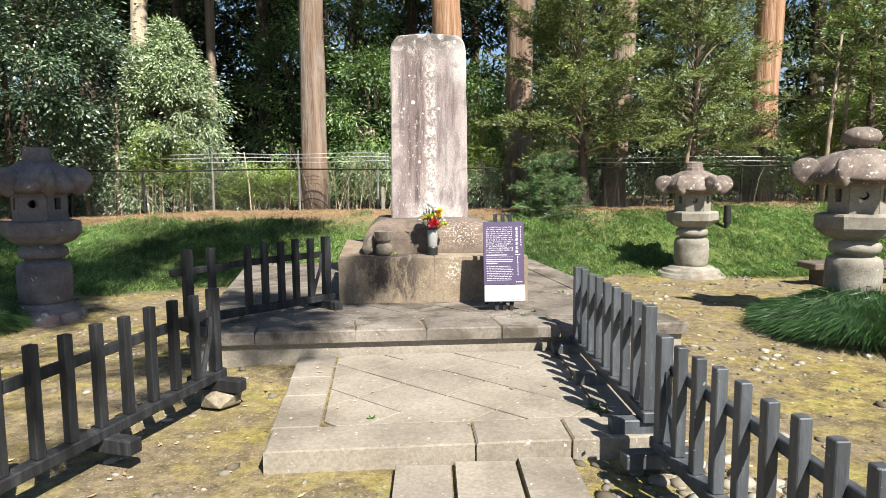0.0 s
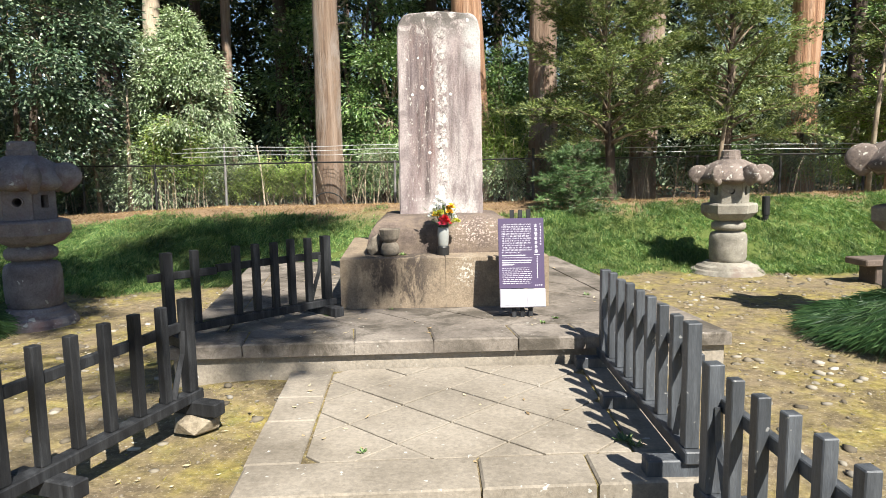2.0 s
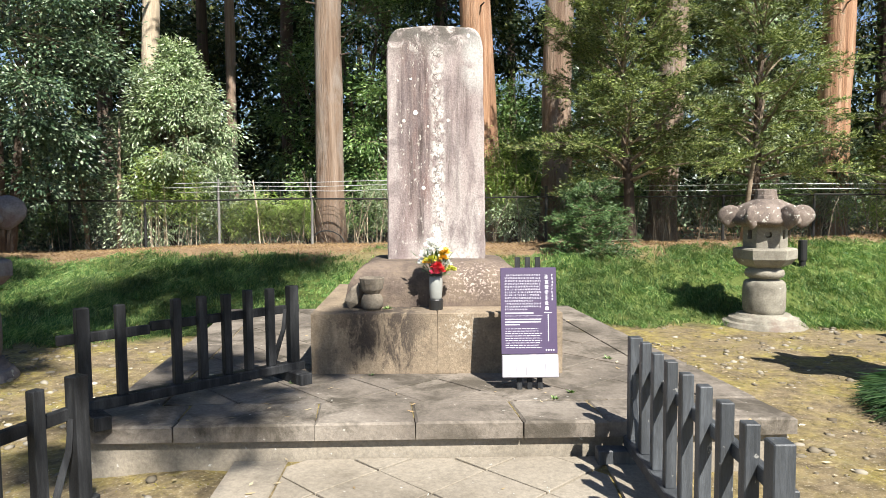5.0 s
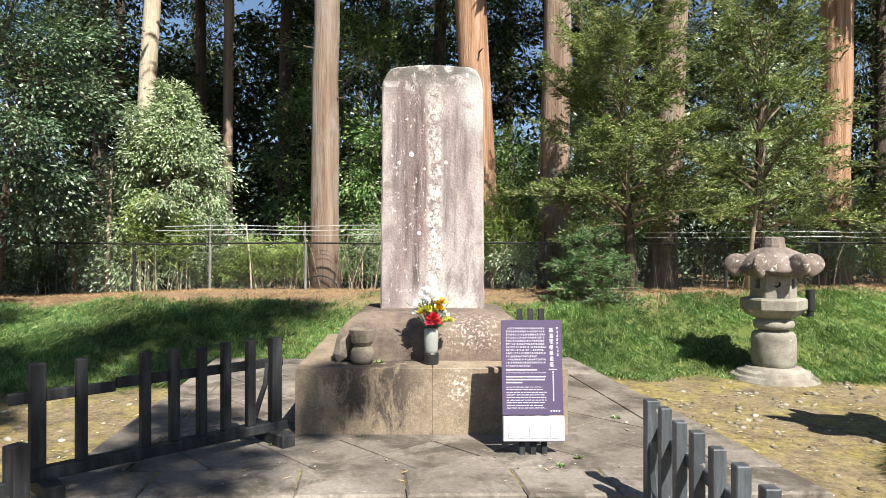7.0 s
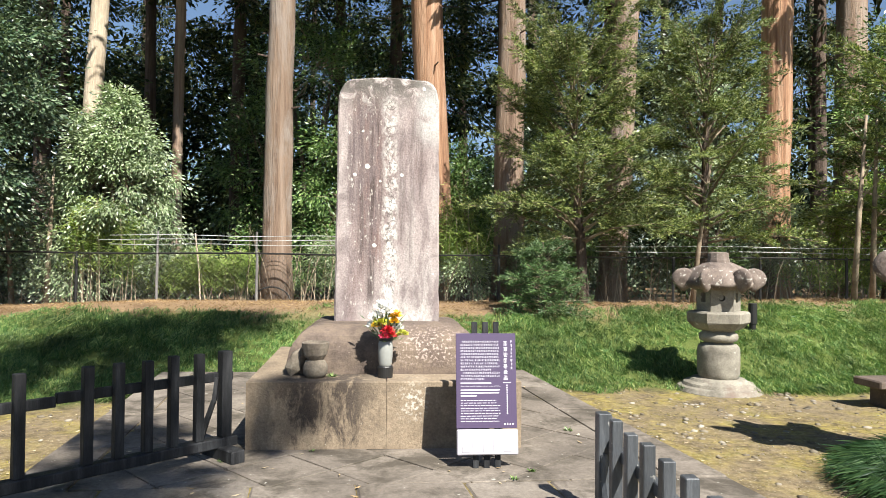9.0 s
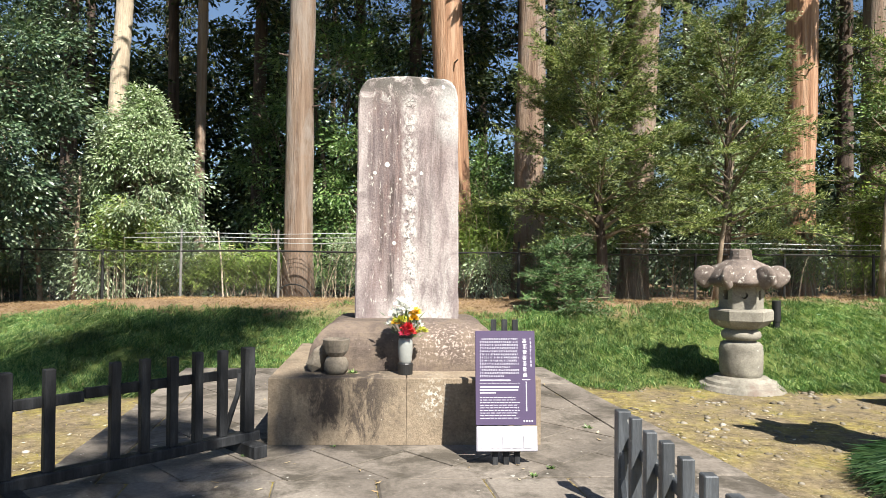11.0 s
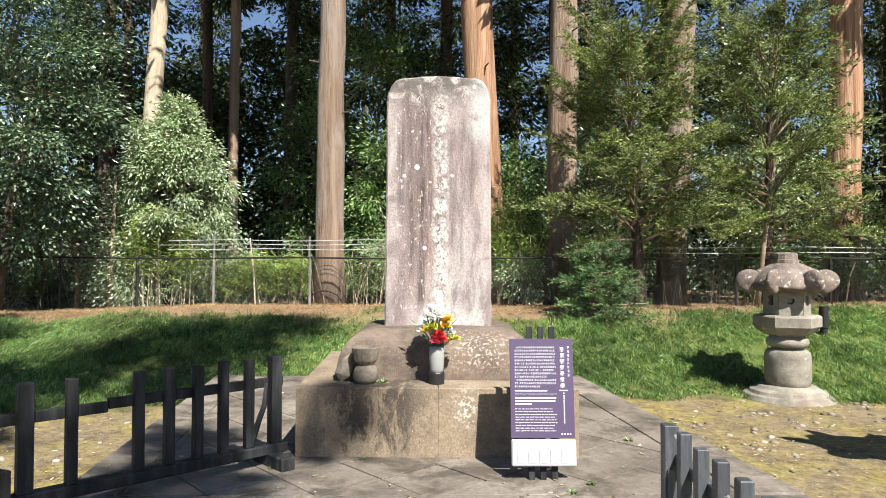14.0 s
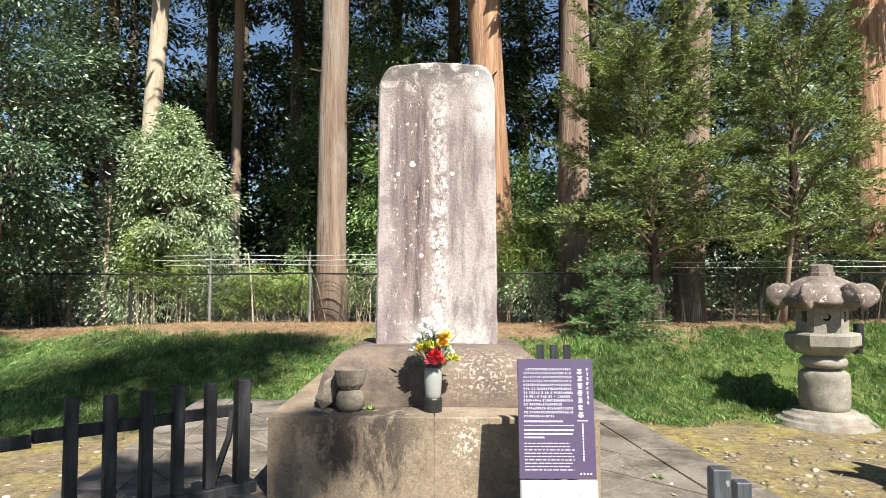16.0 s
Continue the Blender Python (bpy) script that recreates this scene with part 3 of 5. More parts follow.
    col = mix(ns, ls, both(both(line, thick), ramp(ns, ls, n5, [(0.44, 0.0), (0.56, 1.0)])), col, (0.58, 0.57, 0.53))
    col = mix(ns, ls, both(both(line, thick), ramp(ns, ls, noise_tex(ns, ls, 38, 5, 0.7), [(0.54, 0.0), (0.61, 0.9)])), col, (0.09, 0.075, 0.070))
    # small white specks in the streaked part and a pale foot
    n8 = noise_tex(ns, ls, 42, 5, 0.7, (1, 1, 0.45))
    col = mix(ns, ls, both(hump(ns, ls, x, -0.16, 0.12, 0.12), ramp(ns, ls, n8, [(0.60, 0.0), (0.66, 0.85)])), col, (0.54, 0.51, 0.46))
    n6 = noise_tex(ns, ls, 18, 2, 0.4)
    col = mix(ns, ls, ramp(ns, ls, n6, [(0.745, 0.0), (0.76, 1.0)]), col, (0.66, 0.64, 0.58))
    foot = both(ramp(ns, ls, tall, [(0.0, 1.0), (0.10, 0.0)]), ramp(ns, ls, n5, [(0.35, 0.0), (0.6, 1.0)]))
    col = mix(ns, ls, both(foot, hump(ns, ls, x, 0.08, 0.10, 0.25)), col, (0.62, 0.60, 0.56))
    col = mix(ns, ls, 0.7, col, ramp(ns, ls, n2, [(0.3, 0.65), (0.7, 1.3)]), "MULTIPLY")
    ls.new(col, b.inputs["Base Color"])
    b.inputs["Roughness"].default_value = 0.85
    bump(ns, ls, maths(ns, ls, "ADD", n2, both(n5, 0.8)), 0.6, 0.008, b)
    return m


def stele_bm():
    """A tall slab with rounded shoulders, slightly uneven."""
    bm = bmesh.new()
    w0, w1, h, d = 0.400, 0.388, 1.89, 0.22
    out = [(-w0, 0.0), (w0, 0.0)]
    for i in range(13):
        z = 1.66 * (i + 1) / 14
        out.append((w0 + (w1 - w0) * z / h, z))
    for i in range(9):
        a = math.pi / 2 * i / 8
        out.append((w1 - 0.115 + 0.115 * math.cos(a), 1.70 + 0.165 * math.sin(a)))
    for i in range(1, 8):
        t = i / 8
        out.append(((w1 - 0.115) * (1 - 2 * t), 1.865 + 0.018 * math.sin(math.pi * t)))
    for i in range(9):
        a = math.pi / 2 * (1 - i / 8)
        out.append((-w1 + 0.115 - 0.115 * math.cos(a), 1.70 + 0.165 * math.sin(a)))
    for i in range(13):
        z = 1.66 * (13 - i) / 14
        out.append((-w0 - (w1 - w0) * z / h, z))
    rnd = random.Random(2)
    out = [(x + (rnd.uniform(-0.004, 0.004) if z > 0 else 0), z + (rnd.uniform(-0.003, 0.003) if z > 0 else 0)) for x, z in out]
    rings = []
    for y, inset in ((-d / 2, 0.012), (-d / 2 + 0.012, 0.0), (d / 2 - 0.012, 0.0), (d / 2, 0.012)):
        rings.append([bm.verts.new((x * (1 - inset / 0.4), y, max(0, z - inset * (z > 1.7)))) for x, z in out])
    n = len(out)
    for a, b in zip(rings, rings[1:]):
        for i in range(n):
            bm.faces.new((a[i], a[(i + 1) % n], b[(i + 1) % n], b[i]))
    bm.faces.new(rings[0])
    bm.faces.new(list(reversed(rings[-1])))
    bmesh.ops.recalc_face_normals(bm, faces=bm.faces)
    return bm


M_STELE = stele_material()
stele = thing("stele", (0.0, 7.13, 1.048), "tall grey-pink stone grave stele with a worn, lichened inscription", "gravestone", turn=2)
part("slab", stele_bm(), M_STELE, stele)
M_CARVE = surface("weathered_carving", (0.07, 0.055, 0.05), (0.15, 0.125, 0.115), (0.42, 0.40, 0.37), 16, 45, 0.9, 0.8, 0.01)


def carve_bm():
    """Worn strokes of the inscription, too weathered to read, as plain short bars."""
    rnd = random.Random(12)
    bm = bmesh.new()
    z = 0.24
    while z < 1.66:
        tall = rnd.uniform(0.070, 0.090)
        for _ in range(rnd.randint(5, 8)):
            l, w = rnd.uniform(0.014, 0.050), rnd.uniform(0.0022, 0.0042)
            tilt = rnd.choice((rnd.uniform(-14, 8), rnd.uniform(-14, 8), rnd.uniform(70, 110), rnd.uniform(30, 60), rnd.uniform(-60, -30)))
            m = pose(0.018 + rnd.uniform(-0.028, 0.028), -0.1105, z + rnd.uniform(0.01, tall - 0.01), 0, tilt, 0)
            add_box(bm, -l / 2, l / 2, -0.0008, 0.003, -w / 2, w / 2, 0, m)
        z += tall + rnd.uniform(0.008, 0.018)
    return bm


tagged(part("inscription", carve_bm(), M_CARVE, stele, "dark worn carved strokes"), kind="stuff")


M_LICHEN = surface("white_lichen", (0.55, 0.53, 0.47), (0.66, 0.64, 0.58), (0.72, 0.70, 0.64), 8, 60, 0.95)
for lx, lz, lr in ((-0.160, 1.190, 0.021), (-0.255, 1.128, 0.014), (0.105, 1.128, 0.014), (-0.10, 0.585, 0.016), (0.27, 1.80, 0.016), (-0.30, 1.45, 0.009), (-0.06, 1.08, 0.010)):
    rl = random.Random(int(lr * 1e4 + lx * 100))
    sp = part("lichen_patch", prism_bm([(lr * rl.uniform(0.75, 1.15) * math.cos(k * 0.5236), lr * rl.uniform(0.75, 1.15) * math.sin(k * 0.5236)) for k in range(12)], 0.0, 0.003, 0.001), M_LICHEN, stele, "white lichen patch")
    sp.matrix_basis = pose(lx, -0.1095, lz, 90, 0, 0)

# ---------------------------------------------------------------- stone lanterns
def petal_roof_bm(r, h, petals, seed, flat=0.0):
    """A mushroom cap whose hipped corners curl up into rounded scrolls."""
    rnd = random.Random(seed)
    bm = bmesh.new()
    n = petals * 8
    rings = []
    for s, z in ((0.40, 0.0), (0.78, -0.015), (0.97, 0.02), (1.0, 0.06), (0.92, 0.13), (0.78, 0.205), (0.62, 0.27), (0.45, 0.315), (0.26, h)):
        ring = []
        for i in range(n):
            a = 2 * math.pi * i / n
            corner = max(0.0, math.cos(a * petals)) ** 6
            k = smooth(0.5, 1.0, s)
            rr = r * s * (1 + 0.16 * corner * k - 0.05 * (1 - corner) * k) * (1 + rnd.uniform(-0.012, 0.012))
            zz = z + 0.055 * corner * k + rnd.uniform(-0.004, 0.004)
            ring.append(bm.verts.new((math.cos(a) * rr, math.sin(a) * rr, float(zz))))
        rings.append(ring)
    for a, b in zip(rings, rings[1:]):
        for i in range(n):
            bm.faces.new((a[i], a[(i + 1) % n], b[(i + 1) % n], b[i]))
    bm.faces.new(rings[-1])
    bm.faces.new(list(reversed(rings[0])))
    return bm


def scroll_bm(size):
    """A fern-like curl: a thick rounded disc on edge, drawn out into a lip below its outer side."""
    bm = bmesh.new()
    bmesh.ops.create_icosphere(bm, subdivisions=3, radius=1.0)
    for v in bm.verts:
        x, y, z = v.co
        lip = max(0.0, -z) * max(0.0, 0.6 - abs(x - 0.1))
        thick = 0.50 + 0.22 * max(0.0, -x) - 0.10 * max(0.0, x)
        r = math.hypot(x, z)
        groove = 1 - 0.22 * math.exp(-((r - 0.55) / 0.12) ** 2) * (1 if abs(y) > 0.3 else 0)
        v.co = Vector((x * size * 1.05, y * size * thick * groove, z * size * 0.92 - lip * size * 0.55))
    return bm


def window_bm(h, w, d, z0, za, zb, z1, rounded=False):
    """A slab pierced by one opening, square or round."""
    bm = bmesh.new()
    zc, r, n = (za + zb) / 2, min(w, (zb - za) / 2), 24
    outer, inner = [], []
    for k in range(n):
        c, s = math.cos(2 * math.pi * k / n), math.sin(2 * math.pi * k / n)
        q = max(abs(c), abs(s))
        outer.append((h * c / q, (z0 + z1) / 2 + (z1 - z0) / 2 * s / q))
        inner.append((r * c, zc + r * s) if rounded else (w * c / q, zc + (zb - za) / 2 * s / q))
    rings = [[bm.verts.new((x, y, z)) for x, z in pts] for y, pts in ((-d, outer), (-d, inner), (d, inner), (d, outer))]
    for a, b in zip(rings, rings[1:] + rings[:1]):
        for i in range(n):
            bm.faces.new((a[i], a[(i + 1) % n], b[(i + 1) % n], b[i]))
    bmesh.ops.recalc_face_normals(bm, faces=bm.faces)
    return bm


def ring_bm(outer, inner, d, n=24):
    """A flat ring standing upright, its axis along y."""
    bm = bmesh.new()
    rings = [[bm.verts.new((r * math.cos(2 * math.pi * k / n), y, r * math.sin(2 * math.pi * k / n))) for k in range(n)] for r, y in ((outer, d), (outer, -d), (inner, -d), (inner, d))]
    for a, b in zip(rings, rings[1:] + rings[:1]):
        for i in range(n):
            bm.faces.new((a[i], a[(i + 1) % n], b[(i + 1) % n], b[i]))
    bmesh.ops.recalc_face_normals(bm, faces=bm.faces)
    return bm


def make_lantern(place, label, r=0.52, turn=15, knob="block", tall=1.0, stone=None, wide=1.0, moon=False):
    k = tall
    body, cap = stone or M_LANT, stone or M_ROOF
    lan = thing("stone_lantern", place, label, "stone lantern", group="stone lanterns", turn=turn)
    part("base", lathe_bm([(0.55 * wide, -0.08), (0.54 * wide, 0.02), (0.50 * wide, 0.07), (0.45 * wide, 0.085), (0.43 * wide, 0.12), (max(0.28, 0.36 * wide), 0.14), (max(0.27, 0.33 * wide), 0.17), (0.25, 0.18)], 24, 0.1, 0.01, 1), body, lan, smooth=False)
    part("shaft", lathe_bm([(0.215, 0.165), (0.245, 0.185), (0.258, 0.24), (0.262, 0.36), (0.262, 0.48 * k), (0.250, 0.54 * k), (0.225, 0.565 * k), (0.18, 0.57 * k), (0.18, 0.60 * k)], 28, 0, 0.006, 2), body, lan, smooth=True)
    part("collar", lathe_bm([(0.19, 0.598 * k), (0.228, 0.612 * k), (0.243, 0.65 * k), (0.232, 0.69 * k), (0.20, 0.71 * k), (0.19, 0.73 * k)], 24, 0, 0.006, 3), body, lan, smooth=True)
    part("platform", lathe_bm([(0.21, 0.725 * k), (0.31, 0.765 * k), (0.365, 0.815 * k), (0.385, 0.835 * k), (0.392, 0.94 * k), (0.375, 0.958 * k), (0.34, 0.965 * k)], 6, 0.0, 0.01, 4), body, lan, "six-sided carved stone platform")
    # fire box with real openings
    rr, z0, z1 = 0.235, 0.96 * k, 1.24 * k
    for s in range(6):
        a = 2 * math.pi * (s + 0.5) / 6
        h = rr / 2 + 0.012
        fb = box_bm(-h, h, -0.03, 0.03, z0, z1)
        if s % 2 or s == 4:
            fb.free()
            fb = window_bm(h, 0.042, 0.03, z0, z0 + 0.12, z1 - 0.06, z1, s == 4)
        panel = part("fire_box_panel", fb, body, lan)
        panel.matrix_basis = pose(math.cos(a) * rr * 0.87, math.sin(a) * rr * 0.87, 0, 0, 0, math.degrees(a) + 90)
        if s == 4 and not moon:
            ring = part("window_ring", ring_bm(0.058, 0.044, 0.008), body, panel)
            ring.matrix_basis = pose(0, -0.034, (z0 + z1) / 2 + 0.03)
        if s == 4 and moon:
            disc = part("moon_plug", lathe_bm([(0.034, -0.02), (0.034, 0.025)], 20), body, panel, "stone disc leaving a crescent opening")
            disc.matrix_basis = pose(-0.012, 0, (z0 + z1) / 2 + 0.042, 90, 0, 0)
    roof = part("roof", petal_roof_bm(r, 0.34, 6, 5), cap, lan, "mushroom-shaped stone roof with curled corners", smooth=True)
    roof.matrix_basis = pose(0, 0, 1.24 * k)
    for s in range(6):
        a = 2 * math.pi * s / 6
        sc = part("corner_scroll", scroll_bm(0.145), cap, roof, smooth=True)
        sc.matrix_basis = pose(math.cos(a) * r * 1.0, math.sin(a) * r * 1.0, 0.125, 0, 8, math.degrees(a))
    top = 1.24 * k + 0.32
    if knob == "block":
        part("finial", lathe_bm([(0.14, top), (0.145, top + 0.05), (0.13, top + 0.055), (0.128, top + 0.13), (0.09, top + 0.145)], 10, 0, 0.02, 6), cap, lan)
    else:
        part("finial", lathe_bm([(0.10, top), (0.09, top + 0.05), (0.16, top + 0.08), (0.185, top + 0.14), (0.15, top + 0.20), (0.06, top + 0.235)], 20, 0, 0.01, 6), cap, lan, smooth=True)
    return lan


make_lantern((4.12, 10.45, -0.13), "weathered stone lantern with curled roof corners below the bank", 0.43, -14, "block", 1.075, moon=True)
make_lantern((-4.12, 7.15, 0.0), "shaded purplish-brown stone lantern beside the bank", 0.375, 14, "block", 1.09, M_PURPLE_STONE, 0.70)
make_lantern((4.36, 6.75, 0.0), "tall stone lantern standing in a skirt of long grass", 0.48, -18, "ball", 1.12, moon=True)


# ---------------------------------------------------------------- black timber picket fences
def make_fence(a, b, za, zb, h, positions, label, brace_at=(), feet=(), rails=None, wood=None, behind=1):
    """Bottom rail, upper rail and square pickets from a to b (plan); positions along it in metres; behind: the side of the upper rail."""
    ax, ay, bx, by = *a, *b
    wood = wood or M_BLACK
    length = math.hypot(bx - ax, by - ay)
    ob = thing("picket_fence", (ax, ay, za), label, "fence", group="black picket fences", turn=math.degrees(math.atan2(by - ay, bx - ax)))
    tilt = -math.degrees(math.atan2(zb - za, length))
    rnd = random.Random(int(length * 1000))
    t = pose(0, 0, 0, 0, tilt, 0)
    part("bottom_rail", box_bm(-0.07, length + 0.07, -0.04, 0.04, 0.065, 0.125, 0.006, t), wood, ob)
    for s0, s1, lift in rails or ((-0.03, length + 0.05, 0.0),):
        part("upper_rail", box_bm(s0, s1, *sorted((behind * 0.016, behind * 0.050)), h - 0.188 + lift, h - 0.133 + lift, 0.004, t), wood, ob)
    for i, s in enumerate(positions):
        w = 0.034 if i in (0, len(positions) - 1) else 0.026
        z = (zb - za) * s / length
        dz = rnd.uniform(-0.008, 0.008)
        part("picket", box_bm(s - w, s + w, -w, w * 0.9, z + 0.125, z + h + dz, 0.004), wood, ob)
    for s in feet:
        z = (zb - za) * s / length
        part("foot", box_bm(s - 0.045, s + 0.045, -0.20, 0.20, z - 0.005, z + 0.075, 0.006), wood, ob)
    for s, side in brace_at:
        z = (zb - za) * s / length
        bm = bmesh.new()
        add_tube(bm, [(s + side * 0.125, 0.005, z + 0.12), (s + side * 0.075, 0.005, z + 0.26), (s + side * 0.035, 0.005, z + 0.36), (s + side * 0.02, 0.005, z + 0.49)], [0.022, 0.020, 0.018, 0.015], 4)
        part("brace", bm, wood, ob)
    return ob


def even(n, gap, start=0.0):
    return [start + gap * i for i in range(n)]


make_fence((1.165, 3.18), (1.315, 1.22), 0.05, 0.03, 0.655, even(12, 0.179), "blue-black timber picket fence standing on the cobbled ground, sunlit tone in its colour", ((0.02, 1),), (0.0, 1.0, 1.95), wood=M_BLACK_SUNLIT)
make_fence((1.188, 3.50), (1.16, 5.12), 0.10, 0.10, 0.69, even(9, 0.2025), "blue-black timber picket fence along the terrace edge, sunlit tone in its colour", ((1.60, -1), (0.02, 1)), (0.0, 0.85, 1.62), wood=M_BLACK_SUNLIT, behind=-1)
make_fence((-1.40, 4.30), (-2.03, 2.38), 0.11, 0.05, 0.665, even(11, 0.192), "black-stained timber picket fence propped on a stone", ((0.02, 1),), (0.0, 0.95, 1.95), behind=-1)
make_fence((-1.85, 5.10), (-0.94, 6.06), 0.30, 0.30, 0.645, [0.0, 0.20, 0.52, 0.68, 0.84, 0.99, 1.15, 1.32], "black-stained timber picket fence with a broken rail on the platform", ((1.29, -1),), (0.03, 1.30), ((-0.12, 0.375, -0.012), (0.378, 1.39, 0.004)))


def stone_bm(sx, sy, sz, seed, sub=2):
    rnd = Vector((seed * 3.1, seed * 1.7, seed * 0.9))
    bm = bmesh.new()
    bmesh.ops.create_icosphere(bm, subdivisions=sub, radius=1.0)
    for v in bm.verts:
        k = 1 + 0.22 * noise.noise(v.co * 1.3 + rnd)
        v.co = Vector((v.co.x * sx * k, v.co.y * sy * k, v.co.z * sz * k))
    return bm


prop = mesh_object("foot_stone", stone_bm(0.16, 0.12, 0.075, 4, 1), M_SLATE)
prop.matrix_basis = pose(-1.36, 4.29, 0.045, 0, 0, 30)
tagged(prop, "pale flat stone propping up the end of the fence", "stone")

# ---------------------------------------------------------------- sign
M_PURPLE = plain("purple_sign_print", (0.072, 0.052, 0.102), 0.35, 0, 0.04)
M_WHITE = plain("white_plastic", (0.36, 0.35, 0.39), 0.4, 0, 0.03)
M_LABEL = plain("pale_lilac_label", (0.43, 0.42, 0.455), 0.5, 0, 0.03)
M_LETTER = plain("white_print", (0.62, 0.61, 0.66), 0.5, 0, 0.02)


def make_sign():
    s = thing("information_sign", (0.665, 5.83, 0.30), "purple information board with white print on a black slatted easel", "sign", turn=3)
    t = pose(0, 0, 0, -8, 0, 0)
    part("board", box_bm(-0.182, 0.182, -0.012, 0.0, 0.225, 0.785, 0.002, t), M_PURPLE, s, "purple printed board")
    for k in range(5):
        part("leaflet_label", box_bm(-0.150 + k * 0.062, -0.102 + k * 0.062, -0.0425, -0.0405, 0.095, 0.165, 0.0, t), M_LABEL, s)
    part("leaflet_box", box_bm(-0.182, 0.182, -0.040, -0.0125, 0.075, 0.222, 0.006, t), M_WHITE, s, "white leaflet holder below the board")
    for x in (-0.066, 0.0, 0.066):
        part("slat", box_bm(x - 0.017, x + 0.017, 0.003, 0.023, -0.01, 0.855, 0.002, t), M_BLACK, s)
    for x in (-0.12, 0.12):
        part("rear_leg", box_bm(x - 0.015, x + 0.015, 0.0, 0.03, 0.0, 0.62, 0.002, pose(0, 0.29, 0, 12, 0, 0)), M_BLACK, s)
    part("cross_bar", box_bm(-0.15, 0.15, 0.024, 0.045, 0.10, 0.14, 0.002, t), M_BLACK, s)
    part("cross_bar", box_bm(-0.15, 0.15, 0.024, 0.045, 0.60, 0.64, 0.002, t), M_BLACK, s)
    rnd = random.Random(8)
    bm = bmesh.new()
    def bar(x0, x1, z0, z1):
        add_box(bm, x0, x1, -0.0135, -0.0122, z0, z1, 0, t)
    def glyph(x0, x1, z0, z1, w):
        for k in range(3):
            if rnd.random() < 0.85:
                z = z0 + (z1 - z0) * (0.12 + 0.38 * k)
                bar(x0 + rnd.uniform(0, 0.25) * (x1 - x0), x1 - rnd.uniform(0, 0.25) * (x1 - x0), z - w / 2, z + w / 2)
        x = x0 + (x1 - x0) * rnd.uniform(0.25, 0.75)
        add_box(bm, x - w / 2, x + w / 2, -0.0139, -0.0124, z0, z1, 0, t)

    for i in range(13):                      # dense lines of small print, too small to read
        z = 0.735 - i * 0.0185
        end = 0.085 - (0.05 if i in (9,) else 0.0) - (0.09 if i == 12 else 0)
        x = -0.155 + (0.012 if i in (0, 10) else 0)
        while x < end - 0.008:
            glyph(x, x + 0.0085, z - 0.0050, z + 0.0050, 0.0016)
            x += 0.0106 + (0.006 if rnd.random() < 0.08 else 0)
    bar(-0.155, 0.03, 0.4855, 0.4925)
    bar(-0.155, 0.085, 0.470, 0.472)
    for i in range(3):
        bar(-0.155, (0.08, 0.075, -0.06)[i], 0.445 - i * 0.017, 0.452 - i * 0.017)
    for i in range(9):
        x = -0.155
        end = 0.085 - rnd.uniform(0, 0.03)
        while x < end:
            w = rnd.uniform(0.010, 0.03)
            bar(x, min(x + w, end), 0.386 - i * 0.0152, 0.3895 - i * 0.0152)
            x += w + 0.006
    for i in range(7):                       # upright heading: a name, shown as plain bars
        z = 0.735 - i * 0.034
        for k in range(4):
            bar(0.105 + rnd.uniform(0, 0.006), 0.132 - rnd.uniform(0, 0.006), z - 0.0225 + k * 0.0068, z - 0.0190 + k * 0.0068)
        bar(0.1165, 0.1205, z - 0.024, z)
    for i in range(8):
        z = 0.742 - i * 0.0225
        glyph(0.149, 0.161, z - 0.014, z, 0.0022)
    bar(0.10, 0.15, 0.490, 0.494)
    for i in range(13):
        bar(0.122, 0.128, 0.470 - i * 0.0135, 0.479 - i * 0.0135)
    for i in range(4):
        bar(0.105 + i * 0.016, 0.113 + i * 0.016, 0.245, 0.253)
    tagged(part("print", bm, M_LETTER, s, "white lines of small print"), kind="stuff")
    return s


make_sign()

# ---------------------------------------------------------------- vase, flowers, stone cup
M_VASE = plain("grey_green_glazed_vase", (0.27, 0.28, 0.265), 0.25, 0, 0.12, 12)
M_VASE_BLACK = plain("black_rubber_foot", (0.015, 0.015, 0.015), 0.45)
P_COL = {"yellow": (0.75, 0.46, 0.02), "red": (0.55, 0.02, 0.03), "pink": (0.70, 0.08, 0.16), "white": (0.82, 0.82, 0.78), "lime": (0.45, 0.45, 0.06)}
P_MAT = {k: plain(k + "_petals", v, 0.6, 0, 0.15, 80) for k, v in P_COL.items()}
M_STEM = plain("flower_stems", (0.10, 0.18, 0.04), 0.5)


